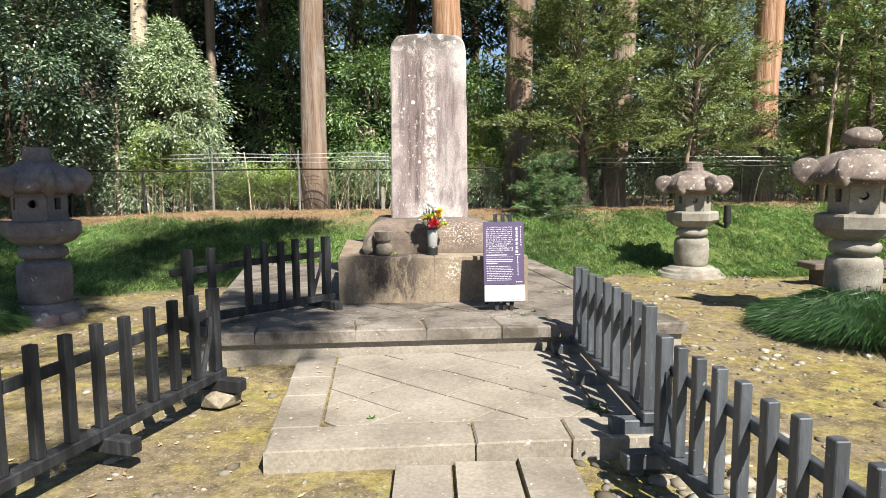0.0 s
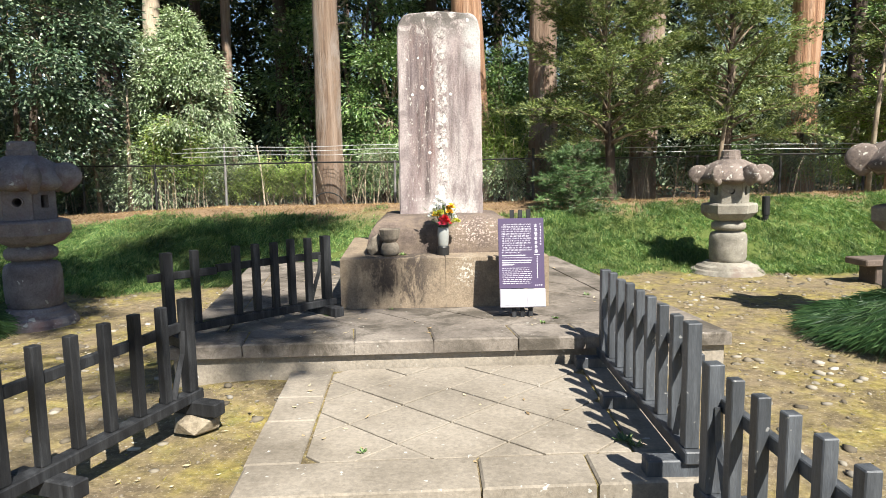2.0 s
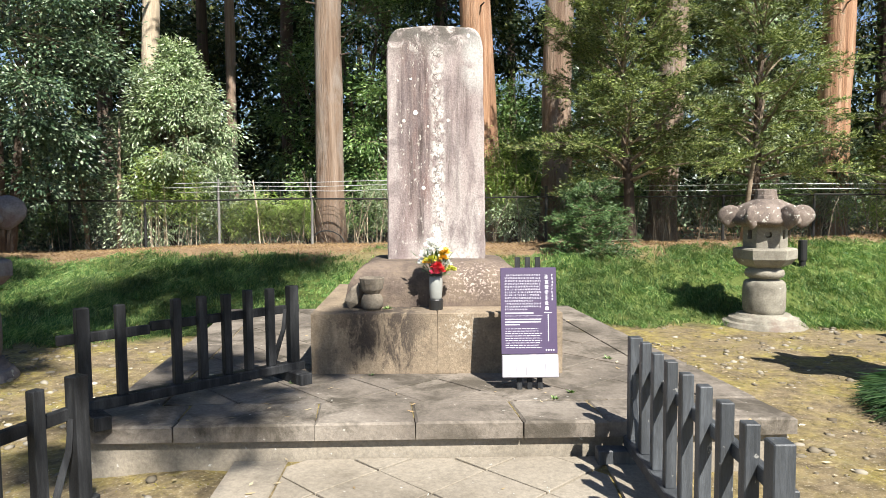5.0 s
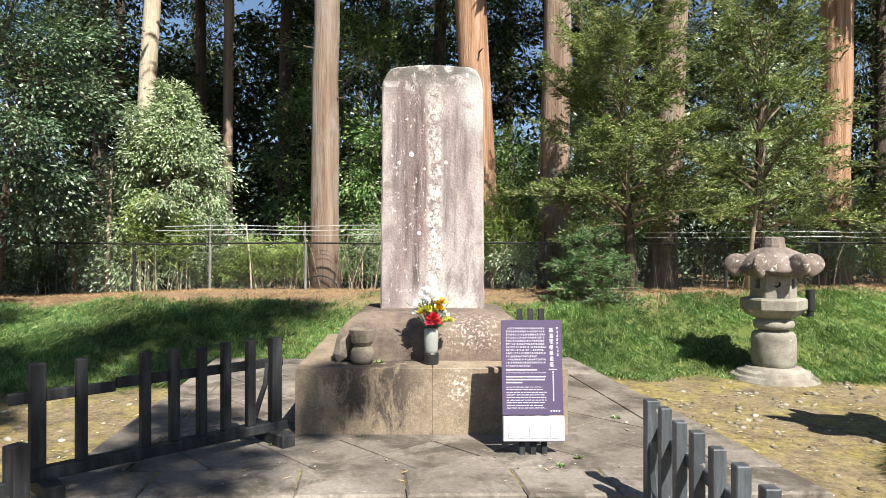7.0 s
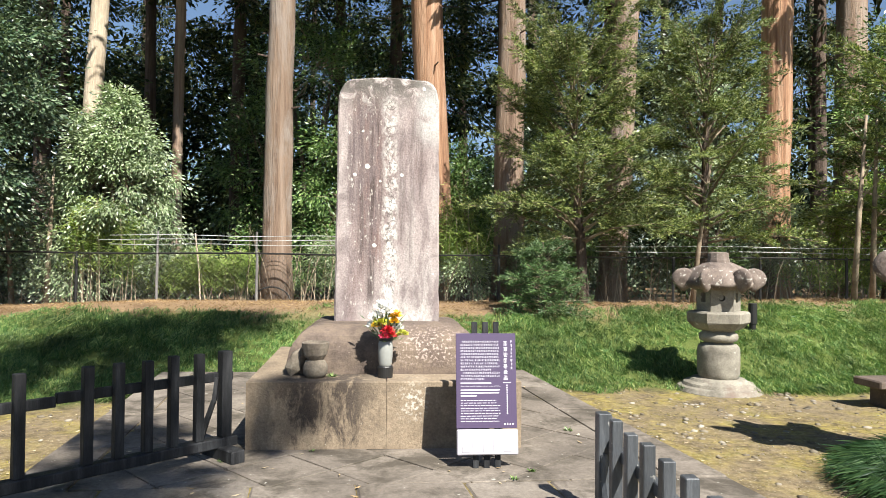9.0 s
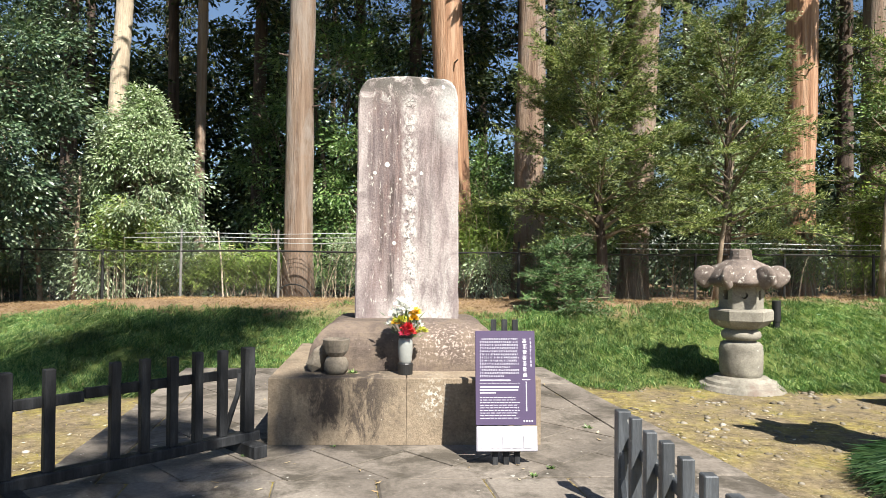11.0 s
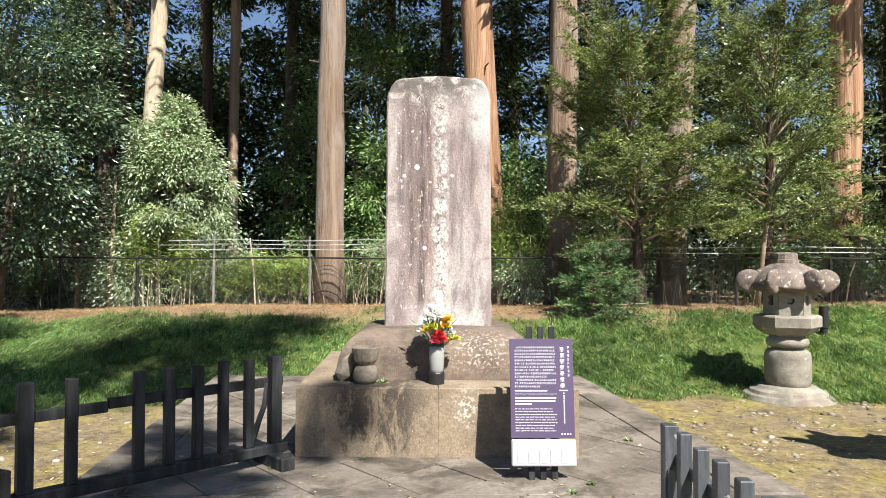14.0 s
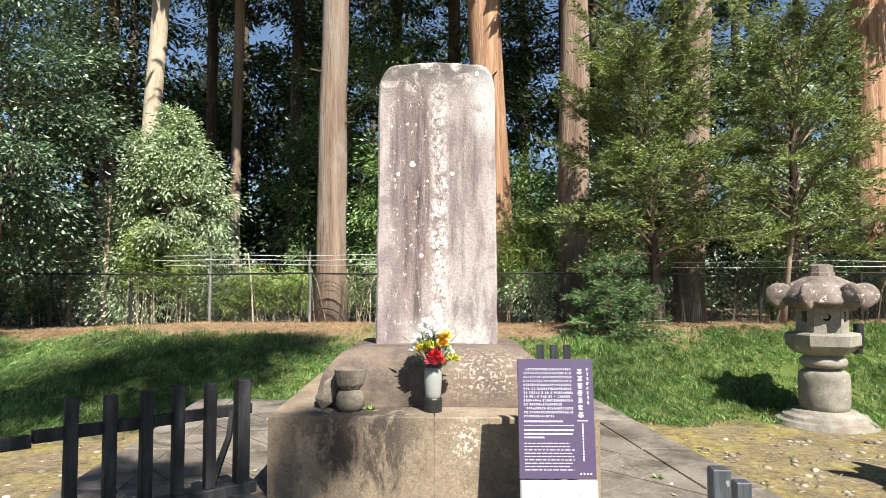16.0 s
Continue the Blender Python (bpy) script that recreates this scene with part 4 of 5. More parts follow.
def make_vase():
    v = thing("flower_vase", (0.03, 6.385, 0.733), "grey-green vase in a black foot, standing on the pedestal", "vase")
    part("body", lathe_bm([(0.038, 0.055), (0.045, 0.10), (0.050, 0.17), (0.049, 0.225), (0.043, 0.245)], 24), M_VASE, v, smooth=True)
    part("foot", lathe_bm([(0.050, 0.0), (0.052, 0.07), (0.048, 0.078), (0.03, 0.08)], 24), M_VASE_BLACK, v, "black vase foot")
    part("rim", lathe_bm([(0.043, 0.244), (0.050, 0.248), (0.050, 0.272), (0.040, 0.272), (0.038, 0.26)], 24), M_VASE_BLACK, v, "black vase rim")
    f = thing("flower_bouquet", (0.03, 6.385, 0.995), "fresh bouquet of white, yellow, red and pink flowers", "flowers")
    rng = np.random.default_rng(4)
    def head(col, x, y, z, r, n=70):
        d = unit(rng, n)
        d[:, 2] = np.abs(d[:, 2]) * 0.8 - 0.15
        d[:, 1] -= 0.25
        vv, tt = leaves(np.tile([x, y, z], (n, 1)) + d * r * 0.25, d, np.tile([0.1, -0.3, 1.0], (n, 1)) + rng.normal(size=(n, 3)) * 0.3, np.full(n, r), np.full(n, r * 0.45), 0.2)
        tagged(raw_mesh("flower_head", vv, tt, P_MAT[col], f), col + " flower head")
        bm = bmesh.new()
        add_tube(bm, [(x * 0.2, y * 0.2, -0.05), (x * 0.6, y * 0.6, z * 0.5), (x, y, z)], [0.004, 0.003, 0.003], 5)
        part("stem", bm, M_STEM, f)
    for col, x, y, z, r in (("white", -0.03, 0.0, 0.21, 0.05), ("white", 0.01, -0.02, 0.18, 0.05), ("white", -0.07, -0.01, 0.14, 0.045), ("white", 0.05, 0.0, 0.17, 0.045),
                            ("white", -0.09, 0.0, 0.08, 0.04), ("yellow", 0.068, -0.03, 0.155, 0.042), ("yellow", 0.055, -0.04, 0.115, 0.035), ("lime", -0.035, -0.05, 0.105, 0.045),
                            ("yellow", -0.055, -0.05, 0.09, 0.035), ("red", 0.015, -0.06, 0.055, 0.042), ("red", 0.03, -0.05, 0.025, 0.04), ("pink", -0.005, -0.06, 0.015, 0.036), ("white", 0.085, 0.0, 0.07, 0.035), ("lime", 0.11, -0.01, 0.03, 0.04)):
        head(col, x, y, z, r)
    n = 120
    p = np.stack([rng.normal(0, 0.045, n), rng.normal(0, 0.035, n), rng.uniform(-0.02, 0.15, n)], 1)
    d = p * [1, 1, 0.3] + [0, 0, 0.05] + rng.normal(size=(n, 3)) * 0.03
    vv, tt = leaves(p, d, np.tile([0.0, -0.2, 1.0], (n, 1)), rng.uniform(0.04, 0.09, n), rng.uniform(0.01, 0.02, n))
    raw_mesh("foliage", vv, tt, L_MID, f)


make_vase()
cup = thing("stone_cup", (-0.435, 6.375, 0.733), "waisted brown stone water cup on the pedestal", "stone cup")
part("bowl", lathe_bm([(0.05, 0.118), (0.075, 0.15), (0.088, 0.20), (0.092, 0.232), (0.082, 0.236), (0.07, 0.215)], 14, 0.2, 0.015, 3), M_CUP, cup)
part("foot", lathe_bm([(0.06, 0.0), (0.08, 0.03), (0.082, 0.075), (0.065, 0.11), (0.05, 0.12)], 14, 0.2, 0.02, 4), M_CUP, cup, smooth=True)

rock = mesh_object("leaning_stone", stone_bm(0.060, 0.035, 0.110, 7, 1), M_CUP)
rock.matrix_basis = pose(-0.575, 6.43, 0.825, 0, 20, 10)
tagged(rock, "small tan stone leaning beside the cup", "stone")

bol = thing("garden_light", (5.45, 12.2, float(ground_z(5.45, 12.2))), "short black cylindrical garden light on the bank", "garden light")
part("body", lathe_bm([(0.05, -0.1), (0.05, 0.10), (0.065, 0.11), (0.065, 0.42), (0.05, 0.43)], 16), M_METAL, bol)


# ---------------------------------------------------------------- ground cover
def scatter_blades(name, n, region, length, width, lean, mat, label, seed, keep=None, droop=0.5, density=None):
    rng = np.random.default_rng(seed)
    x, y = rng.uniform(region[0], region[1], n), rng.uniform(region[2], region[3], n)
    ok = keep(x, y, rng.random(n)) if keep else np.ones(n, bool)
    x, y = x[ok], y[ok]
    n = len(x)
    z = ground_z(x, y)
    a = rng.uniform(0, 2 * np.pi, n)
    big = 0.7 + 0.6 * (np.sin(x * 4.1 + 2 * np.sin(y * 2.7)) * np.sin(y * 5.3 + x) * 0.5 + 0.5)
    way = np.stack([np.cos(a) * 0.6 + lean[0], np.sin(a) * 0.6 + lean[1], np.full(n, 1.0 - droop) + rng.random(n) * 0.4], 1)
    l = rng.uniform(*length, n) * big
    v, t = leaves(np.stack([x, y, z - 0.01], 1), way, np.stack([np.cos(a + 1.5), np.sin(a + 1.5), 0.3 + 0 * a], 1), l, rng.uniform(*width, n), 0.1)
    ob = raw_mesh(name, v, t, mat)
    return tagged(ob, label, "grass", kind="stuff")


def on_bank(x, y, r):
    f = foot_line(x)
    patch = np.sin(x * 2.3 + 1.1) * np.sin(y * 2.9 + x * 0.7)
    return (y > f - 0.15 + 0.35 * r) & (y < 12.5 + 1.3 * r * r + 0.6 * patch + 0.7 * smooth(2, 5, x)) & (r < 1.0 - 0.8 * smooth(12.0, 13.2, y + 0.5 * patch - 0.8 * smooth(2, 5, x)))


def bank_turf(n_tuft, region, seed):
    """Tussocks of arching blades that hang down the slope, thin and strawy in patches."""
    rng = np.random.default_rng(seed)
    cx, cy = rng.uniform(region[0], region[1], n_tuft), rng.uniform(region[2], region[3], n_tuft)
    ok = on_bank(cx, cy, rng.random(n_tuft))
    cx, cy = cx[ok], cy[ok]
    lush = 0.5 + 0.5 * np.sin(cx * 1.9 + 1.3 * np.sin(cy * 1.6)) * np.sin(cy * 2.3 + 0.8 * cx)
    m = (7 + 16 * lush + rng.random(len(cx)) * 6).astype(int)
    k = np.repeat(np.arange(len(cx)), m)
    n = len(k)
    a = rng.uniform(0, 2 * np.pi, n)
    r = 0.075 * np.sqrt(rng.random(n)) * (0.7 + 0.8 * lush[k])
    x, y = cx[k] + np.cos(a) * r, cy[k] + np.sin(a) * r
    size = (0.65 + 0.75 * lush[k]) * rng.uniform(0.7, 1.25, len(cx))[k]
    out = np.stack([np.cos(a), np.sin(a), 0 * a], 1)
    sway = rng.normal(size=(len(cx), 3))[k] * [0.35, 0.25, 0.0]
    base = np.stack([x, y, ground_z(x, y) - 0.01], 1)
    w1 = out * 0.28 + sway * 0.5 + rng.normal(size=(n, 3)) * 0.12 + [0, -0.2, 0.95]
    w1 /= np.linalg.norm(w1, axis=1, keepdims=True)
    l1 = rng.uniform(0.06, 0.12, n) * size
    side = np.stack([-np.sin(a), np.cos(a), 0 * a], 1) + rng.normal(size=(n, 3)) * 0.2
    wide = rng.uniform(0.006, 0.011, n)
    v1, t1 = leaves(base, w1, side, l1, wide, 0.1)
    w2 = out * 0.22 + sway * 0.7 + rng.normal(size=(n, 3)) * 0.12 + [0, -0.55, -0.30]
    v2, t2 = leaves(base + w1 * (l1 * 0.75)[:, None], w2, side, rng.uniform(0.06, 0.13, n) * size, wide, 0.1)
    ob = raw_mesh("bank_grass", np.concatenate([v1, v2]), np.concatenate([t1, t2 + len(v1)]), L_GRASS)
    return tagged(ob, "long sunlit green grass in tussocks on the bank", "grass", kind="stuff")


bank_turf(14500, (-9.5, 11.0, 7.3, 13.8), 21)
scatter_blades("needle_litter", 60000, (-10, 12, 11.6, 15.0), (0.04, 0.11), (0.004, 0.009), (0, 0), L_DRY, "brown fallen cedar needles along the crest of the bank", 22,
               lambda x, y, r: r < smooth(11.9, 13.3, y + 0.5 * np.sin(x * 1.7) - 0.7 * smooth(2, 5, x)), 1.0)


def thin_moss(x, y, r):
    on_stone = ((x > -1.9) & (x < 2.15) & (y > 5.0)) | ((x > -1.0) & (x < 1.3) & (y > 3.25)) | ((x > -0.2) & (x < 0.78) & (y < 3.4))
    near = np.exp(-((x + 1.25) ** 2 + (y - 4.6) ** 2) / 0.5)
    return ~on_stone & (y < foot_line(x) + 0.3) & (r < 0.10 + 0.25 * (np.sin(x * 3.7) * np.sin(y * 4.9) > 0.35) + 0.3 * near)


scatter_blades("moss_tufts", 60000, (-7, 8, 0.6, 10), (0.015, 0.045), (0.004, 0.009), (0, 0), leaf_material("yellow_moss", (0.16, 0.14, 0.03), (0.24, 0.21, 0.05), (0.34, 0.30, 0.10), 0.8, 0.2, 0.2),
               "short yellow-green moss and grass on the earth", 23, thin_moss, 0.6)


def skirt(centre, radius, n, label, seed):
    rng = np.random.default_rng(seed)
    a, r = rng.uniform(0, 2 * np.pi, n), radius * np.sqrt(rng.random(n)) * 0.85
    x, y = centre[0] + np.cos(a) * r, centre[1] + np.sin(a) * r * 0.9
    h = 0.30 * np.clip(1 - (r / radius) ** 2, 0, 1) * (0.75 + 0.35 * np.sin(a * 5 + 1.0) * np.sin(r * 9))
    base = np.stack([x, y, ground_z(x, y) + h * 0.85], 1)
    rr = (r / radius)[:, None]
    out = np.stack([np.cos(a), np.sin(a), 0 * a], 1)
    w1 = out * (0.3 + rr) + rng.normal(size=(n, 3)) * 0.35 + [0, 0, 0.75]
    l = rng.uniform(0.12, 0.22, n)
    v1, t1 = leaves(base, w1, np.cross(out, [0, 0, 1.0]) + rng.normal(size=(n, 3)) * 0.2, l, rng.uniform(0.006, 0.012, n), 0.1)
    tip = base + w1 / np.linalg.norm(w1, axis=1, keepdims=True) * l[:, None] * 0.8
    w2 = out * (0.5 + rr) + rng.normal(size=(n, 3)) * 0.25 + [0, 0, -0.55]
    v2, t2 = leaves(tip, w2, np.cross(out, [0, 0, 1.0]) + rng.normal(size=(n, 3)) * 0.2, rng.uniform(0.12, 0.24, n), rng.uniform(0.006, 0.012, n), 0.1)
    ob = raw_mesh("grass_clump", np.concatenate([v1, v2]), np.concatenate([t1, t2 + len(v1)]), L_TUFT)
    return tagged(ob, label, "grass", kind="stuff")


skirt((4.30, 6.15), 1.15, 16000, "mound of long dark green lily-turf round the lantern", 31)
skirt((-4.9, 6.6), 0.75, 7000, "clump of long dark green lily-turf beside the lantern", 32)


def pebbles(name, n, region, size, label, seed, keep):
    rng = np.random.default_rng(seed)
    ico = bmesh.new()
    bmesh.ops.create_icosphere(ico, subdivisions=1, radius=1.0)
    iv = np.array([v.co[:] for v in ico.verts])
    it = np.array([[v.index for v in f.verts] for f in ico.faces])
    ico.free()
    x, y = rng.uniform(region[0], region[1], n), rng.uniform(region[2], region[3], n)
    ok = keep(x, y, rng.random(n))
    x, y = x[ok], y[ok]
    n = len(x)
    s = size[0] + (size[1] - size[0]) * rng.random(n) ** 2.6
    a = rng.uniform(0, 2 * np.pi, n)
    shape = np.stack([s, s * rng.uniform(0.55, 0.9, n), s * rng.uniform(0.28, 0.5, n)], 1)
    v = iv[None] * shape[:, None] * (1 + 0.10 * rng.normal(size=(n, len(iv), 1)))
    c, sn = np.cos(a)[:, None], np.sin(a)[:, None]
    v = np.stack([v[..., 0] * c - v[..., 1] * sn, v[..., 0] * sn + v[..., 1] * c, v[..., 2]], -1)
    v += np.stack([x, y, ground_z(x, y) + shape[:, 2] * 0.15], 1)[:, None]
    t = it[None] + (np.arange(n) * len(iv))[:, None, None]
    ob = raw_mesh(name, v.reshape(-1, 3), t.reshape(-1, 3), M_PEBBLE)
    ob.data.polygons.foreach_set("use_smooth", np.ones(len(ob.data.polygons), bool))
    return tagged(ob, label, "pebbles", kind="stuff")


def bare(x, y, r):
    on_stone = ((x > -1.95) & (x < 2.2) & (y > 4.95)) | ((x > -1.0) & (x < 1.3) & (y > 3.25)) | ((x > -0.2) & (x < 0.78) & (y < 3.4))
    patch = 0.5 + 0.5 * np.sin(x * 2.9 + 0.6) * np.sin(y * 2.2 + x)
    return ~on_stone & (y < foot_line(x)) & (r < 0.16 + 0.75 * patch ** 1.6)


pebbles("pebbles", 9500, (-5.5, 7.5, 0.8, 10.2), (0.010, 0.054), "rounded grey and buff river pebbles bedded in the earth", 41, bare)
pebbles("cobbles", 420, (0.78, 1.75, 1.4, 3.40), (0.03, 0.075), "rounded cobbles bedded along the fence", 42, lambda x, y, r: r < 2)


def fallen(n, seed):
    rng = np.random.default_rng(seed)
    x, y = rng.uniform(-5, 7, n), rng.uniform(1.5, 10, n)
    plat = (x > -1.8) & (x < 2.0 - 0.16 * (y - 5.2)) & (y > 5.1) & ~((x > -1.05) & (x < 0.95) & (y > 6.15) & (y < 8.1))
    ok = ~((x > -1.05) & (x < 0.95) & (y > 6.15) & (y < 8.1)) & (~((x > -0.95) & (x < 1.2) & (y > 3.2) & (y < 5.2)) | (rng.random(n) < 0.4)) & (~plat | (rng.random(n) < 0.5))
    z = np.where(plat, 0.302, np.where((x > -0.95) & (x < 1.2) & (y > 3.3) & (y < 5.1), 0.104, ground_z(x, y) + 0.012))
    x, y, z = x[ok], y[ok], z[ok]
    n = len(x)
    a = rng.uniform(0, 2 * np.pi, n)
    v, t = leaves(np.stack([x, y, z], 1), np.stack([np.cos(a), np.sin(a), rng.uniform(0, 0.15, n)], 1), np.tile([0, 0, 1.0], (n, 1)) + rng.normal(size=(n, 3)) * 0.1,
                  rng.uniform(0.02, 0.06, n), rng.uniform(0.01, 0.025, n), 0.1)
    return tagged(raw_mesh("fallen_leaves", v, t, L_PALE), "small pale dry leaves scattered over stone and earth", "leaves", kind="stuff")


L_PALE = leaf_material("pale_dry_leaves", (0.25, 0.17, 0.09), (0.42, 0.33, 0.20), (0.62, 0.56, 0.44), 0.8, 0.1, 0.3)
fallen(1500, 51)


# ---------------------------------------------------------------- wire fence behind the bank
FY = 14.6
wf = thing("wire_fence", (0, FY, 0), "black-railed chain-link fence with strained wires above", "fence")
rail = bmesh.new()
add_tube(rail, [(-14 + i * 1.0, 0, 1.63 + 0.012 * math.sin(i * 1.3)) for i in range(29)], [0.017] * 29, 6)
part("top_rail", rail, M_METAL, wf, "black top rail")
for x in (-11.2, -9.5, -7.74, -6.2, -4.71, -2.85, -1.15, 0.3, 1.73, 3.38, 5.1, 6.8, 8.5, 10.2, 11.9):
    gz = float(ground_z(x, FY))
    tall = x in (1.73, 3.38)
    bm = bmesh.new()
    add_tube(bm, [(x, 0.01, gz - 0.1), (x + 0.01, 0.01, 1.85 if tall else 1.66)], [0.028, 0.026], 8)
    part("post", bm, M_METAL if x > 0 or x < -5 else M_POST, wf)
for z, x0, x1 in ((1.80, -5.6, -0.9), (1.89, -5.8, -0.9), (1.97, -5.6, -0.9), (1.74, 3.6, 10.5), (1.84, 3.6, 10.5)):
    bm = bmesh.new()
    add_tube(bm, [(x0 + (x1 - x0) * i / 12, 0.03, z + 0.012 * math.sin(i * 0.9 + z * 9)) for i in range(13)], [0.006] * 13, 5)
    part("strained_wire", bm, M_WIRE, wf, "pale strained wire")
for x in (-2.87, -0.95, -4.72):
    bm = bmesh.new()
    add_tube(bm, [(x, 0.05, 1.6), (x + 0.01, 0.05, 2.05)], [0.022, 0.02], 6)
    part("wire_stay", bm, M_POST, wf)


def chain_link():
    verts, tris = [], []
    w, pitch = 0.0028, 0.075
    for sgn in (-1, 1):
        x = -14.0
        while x < 14.0:
            z0, z1 = 0.55, 1.62
            dx = (z1 - z0) * sgn * 0.75
            b = len(verts)
            for ox, oy in ((-w, 0), (w, 0), (0, -w)):
                verts.append((x + ox, oy, z0))
            for ox, oy in ((-w, 0), (w, 0), (0, -w)):
                verts.append((x + dx + ox, oy, z1))
            for k in range(3):
                m = (k + 1) % 3
                tris += [(b + k, b + m, b + 3 + m), (b + k, b + 3 + m, b + 3 + k)]
            x += pitch
    ob = raw_mesh("chain_link", np.array(verts), np.array(tris), M_MESH, wf)
    tagged(ob, kind="stuff")


chain_link()


# ---------------------------------------------------------------- trees
def trunk_bm(base, top, r0, r1, seed, flare=0.25, sides=14, bend=0.022):
    rnd = random.Random(seed)
    bm = bmesh.new()
    n = 14
    pts, rad = [], []
    for i in range(n + 1):
        t = i / n
        pts.append((base[0] + (top[0] - base[0]) * t + rnd.uniform(-bend, bend) * (0 < i < n), base[1] + (top[1] - base[1]) * t, base[2] + (top[2] - base[2]) * t))
        h = (top[2] - base[2]) * t
        rad.append((r0 + (r1 - r0) * t) * (1 + flare * math.exp(-h / 0.35)) * (1 + rnd.uniform(-0.02, 0.02)))
    add_tube(bm, pts, rad, sides)
    for v in bm.verts:
        k = 0.05 * noise.noise(Vector((v.co.x * 9, v.co.y * 9, v.co.z * 0.7)))
        c = Vector((base[0] + (top[0] - base[0]) * (v.co.z - base[2]) / (top[2] - base[2]), base[1], v.co.z))
        v.co += (v.co - c) * k
    return bm


def make_cedar(base, top, r0, r1, bark, label, seed, crown_from=10.0, crown_to=19.0, crown_r=2.4, n=5000, leaf=0.30, spurs=0):
    x, y = base
    z = float(ground_z(x, y))
    ob = thing("cedar_tree", (0, 0, 0), label, "tree", group="cedar trees")
    part("trunk", trunk_bm((x, y, z - 0.2), (top[0], top[1], top[2]), r0, r1, seed), bark, ob, smooth=True)
    rng = np.random.default_rng(seed)
    if n:
        zz = crown_from + (crown_to - crown_from) * rng.random(60)
        a = rng.uniform(0, 2 * np.pi, 60)
        r = crown_r * (1.05 - 0.75 * (zz - crown_from) / (crown_to - crown_from)) * rng.uniform(0.35, 1.0, 60)
        c = np.stack([top[0] + np.cos(a) * r, top[1] + np.sin(a) * r, zz], 1)
        k = rng.integers(0, 60, n)
        off = rng.normal(size=(n, 3)) * [0.36, 0.36, 0.17]
        p = c[k] + off
        d = off + [0, 0, -0.35] + (c[k] - [top[0], top[1], 0]) * [0.2, 0.2, 0]
        v, t = leaves(p, d, unit(rng, n) + [0, 0, 0.8], rng.uniform(0.5, 1.2, n) * leaf, rng.uniform(0.25, 0.5, n) * leaf)
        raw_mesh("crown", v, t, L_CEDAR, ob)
        limb = bmesh.new()
        for j in range(0, 60, 3):
            add_tube(limb, [(top[0], top[1], zz[j] + 0.2), tuple((c[j] + np.array([top[0], top[1], zz[j]])) / 2 + [0, 0, 0.15]), tuple(c[j])], [0.05, 0.035, 0.015], 5)
        tagged(part("branchwork", limb, M_BARK_DARK, ob), kind="stuff")
    for i in range(spurs):
        rnd = random.Random(seed * 7 + i)
        zz = rnd.uniform(3.5, 8.0)
        t = (zz - z) / (top[2] - z)
        cx, cy = x + (top[0] - x) * t, y + (top[1] - y) * t
        a = rnd.uniform(0, 2 * math.pi)
        bm = bmesh.new()
        add_tube(bm, [(cx, cy, zz), (cx + math.cos(a) * (r0 + 0.15), cy + math.sin(a) * (r0 + 0.15), zz + 0.05)], [0.03, 0.015], 6)
        part("dead_branch", bm, M_BARK_DARK, ob)
    return ob


make_cedar((-2.64, 15.3), (-2.50, 15.3, 16), 0.30, 0.19, M_BARK, "tall straight grey-brown cedar trunk behind the wire fence", 1, 9.3, 20, 3.0, 8000, 0.42, spurs=5)
make_cedar((0.66, 17.0), (-0.05, 17.0, 15), 0.39, 0.31, M_BARK_RED, "tall orange-brown cedar trunk rising behind the stele", 2, 9.3, 20, 3.0, 8000, 0.42, spurs=4)
make_cedar((2.25, 17.2), (2.36, 17.2, 16), 0.37, 0.22, M_BARK, "tall grey-brown cedar trunk with flaking bark", 3, 9.3, 20, 3.0, 8000, 0.42, spurs=4)
make_cedar((4.80, 17.8), (5.55, 17.8, 15), 0.34, 0.26, M_BARK, "tall grey-brown cedar trunk behind the conifer", 4, 9.3, 20, 3.0, 8000, 0.42, spurs=4)
make_cedar((8.72, 17.8), (9.05, 17.8, 16), 0.36, 0.36, M_BARK_RED, "broad red-brown cedar trunk with shredding bark", 5, 9.3, 20, 3.0, 8000, 0.42, spurs=4)
make_cedar((-7.35, 17.0), (-6.55, 17.0, 16), 0.22, 0.14, M_BARK_PALE, "slender pale cedar trunk above a leafy shrub", 6, 9.3, 20, 3.0, 8000, 0.42)
make_cedar((-6.5, 20.5), (-6.45, 20.5, 14), 0.14, 0.13, M_BARK, "slender brown trunk deep in the wood", 7, 11, 17, 1.8, 3000)
make_cedar((12.0, 20.0), (12.35, 20.0, 16), 0.42, 0.36, M_BARK, "broad grey-brown cedar trunk at the edge of the wood", 8, 9.3, 20, 3.0, 8000, 0.42)

# trunks deeper in the wood, the shade there put into their darker bark
rw = random.Random(77)
deep = [(-0.6, 21.0), (3.1, 24.5), (-2.4, 23.0), (-4.6, 25.0), (-5.6, 23.0), (-8.6, 24.0), (-10.5, 21.0), (6.6, 24.0), (10.6, 25.0), (13.6, 24.0), (-12.5, 26.0), (0.8, 28.0),
        (5.0, 30.0), (-7.0, 30.0), (-3.4, 32.0), (8.6, 31.0), (16.5, 29.0), (-16.0, 29.0), (2.2, 34.0), (-10.8, 33.0), (12.2, 35.0), (-1.4, 37.0), (6.8, 38.0), (-6.0, 39.0), (-14.0, 36.0), (18.0, 36.0)]
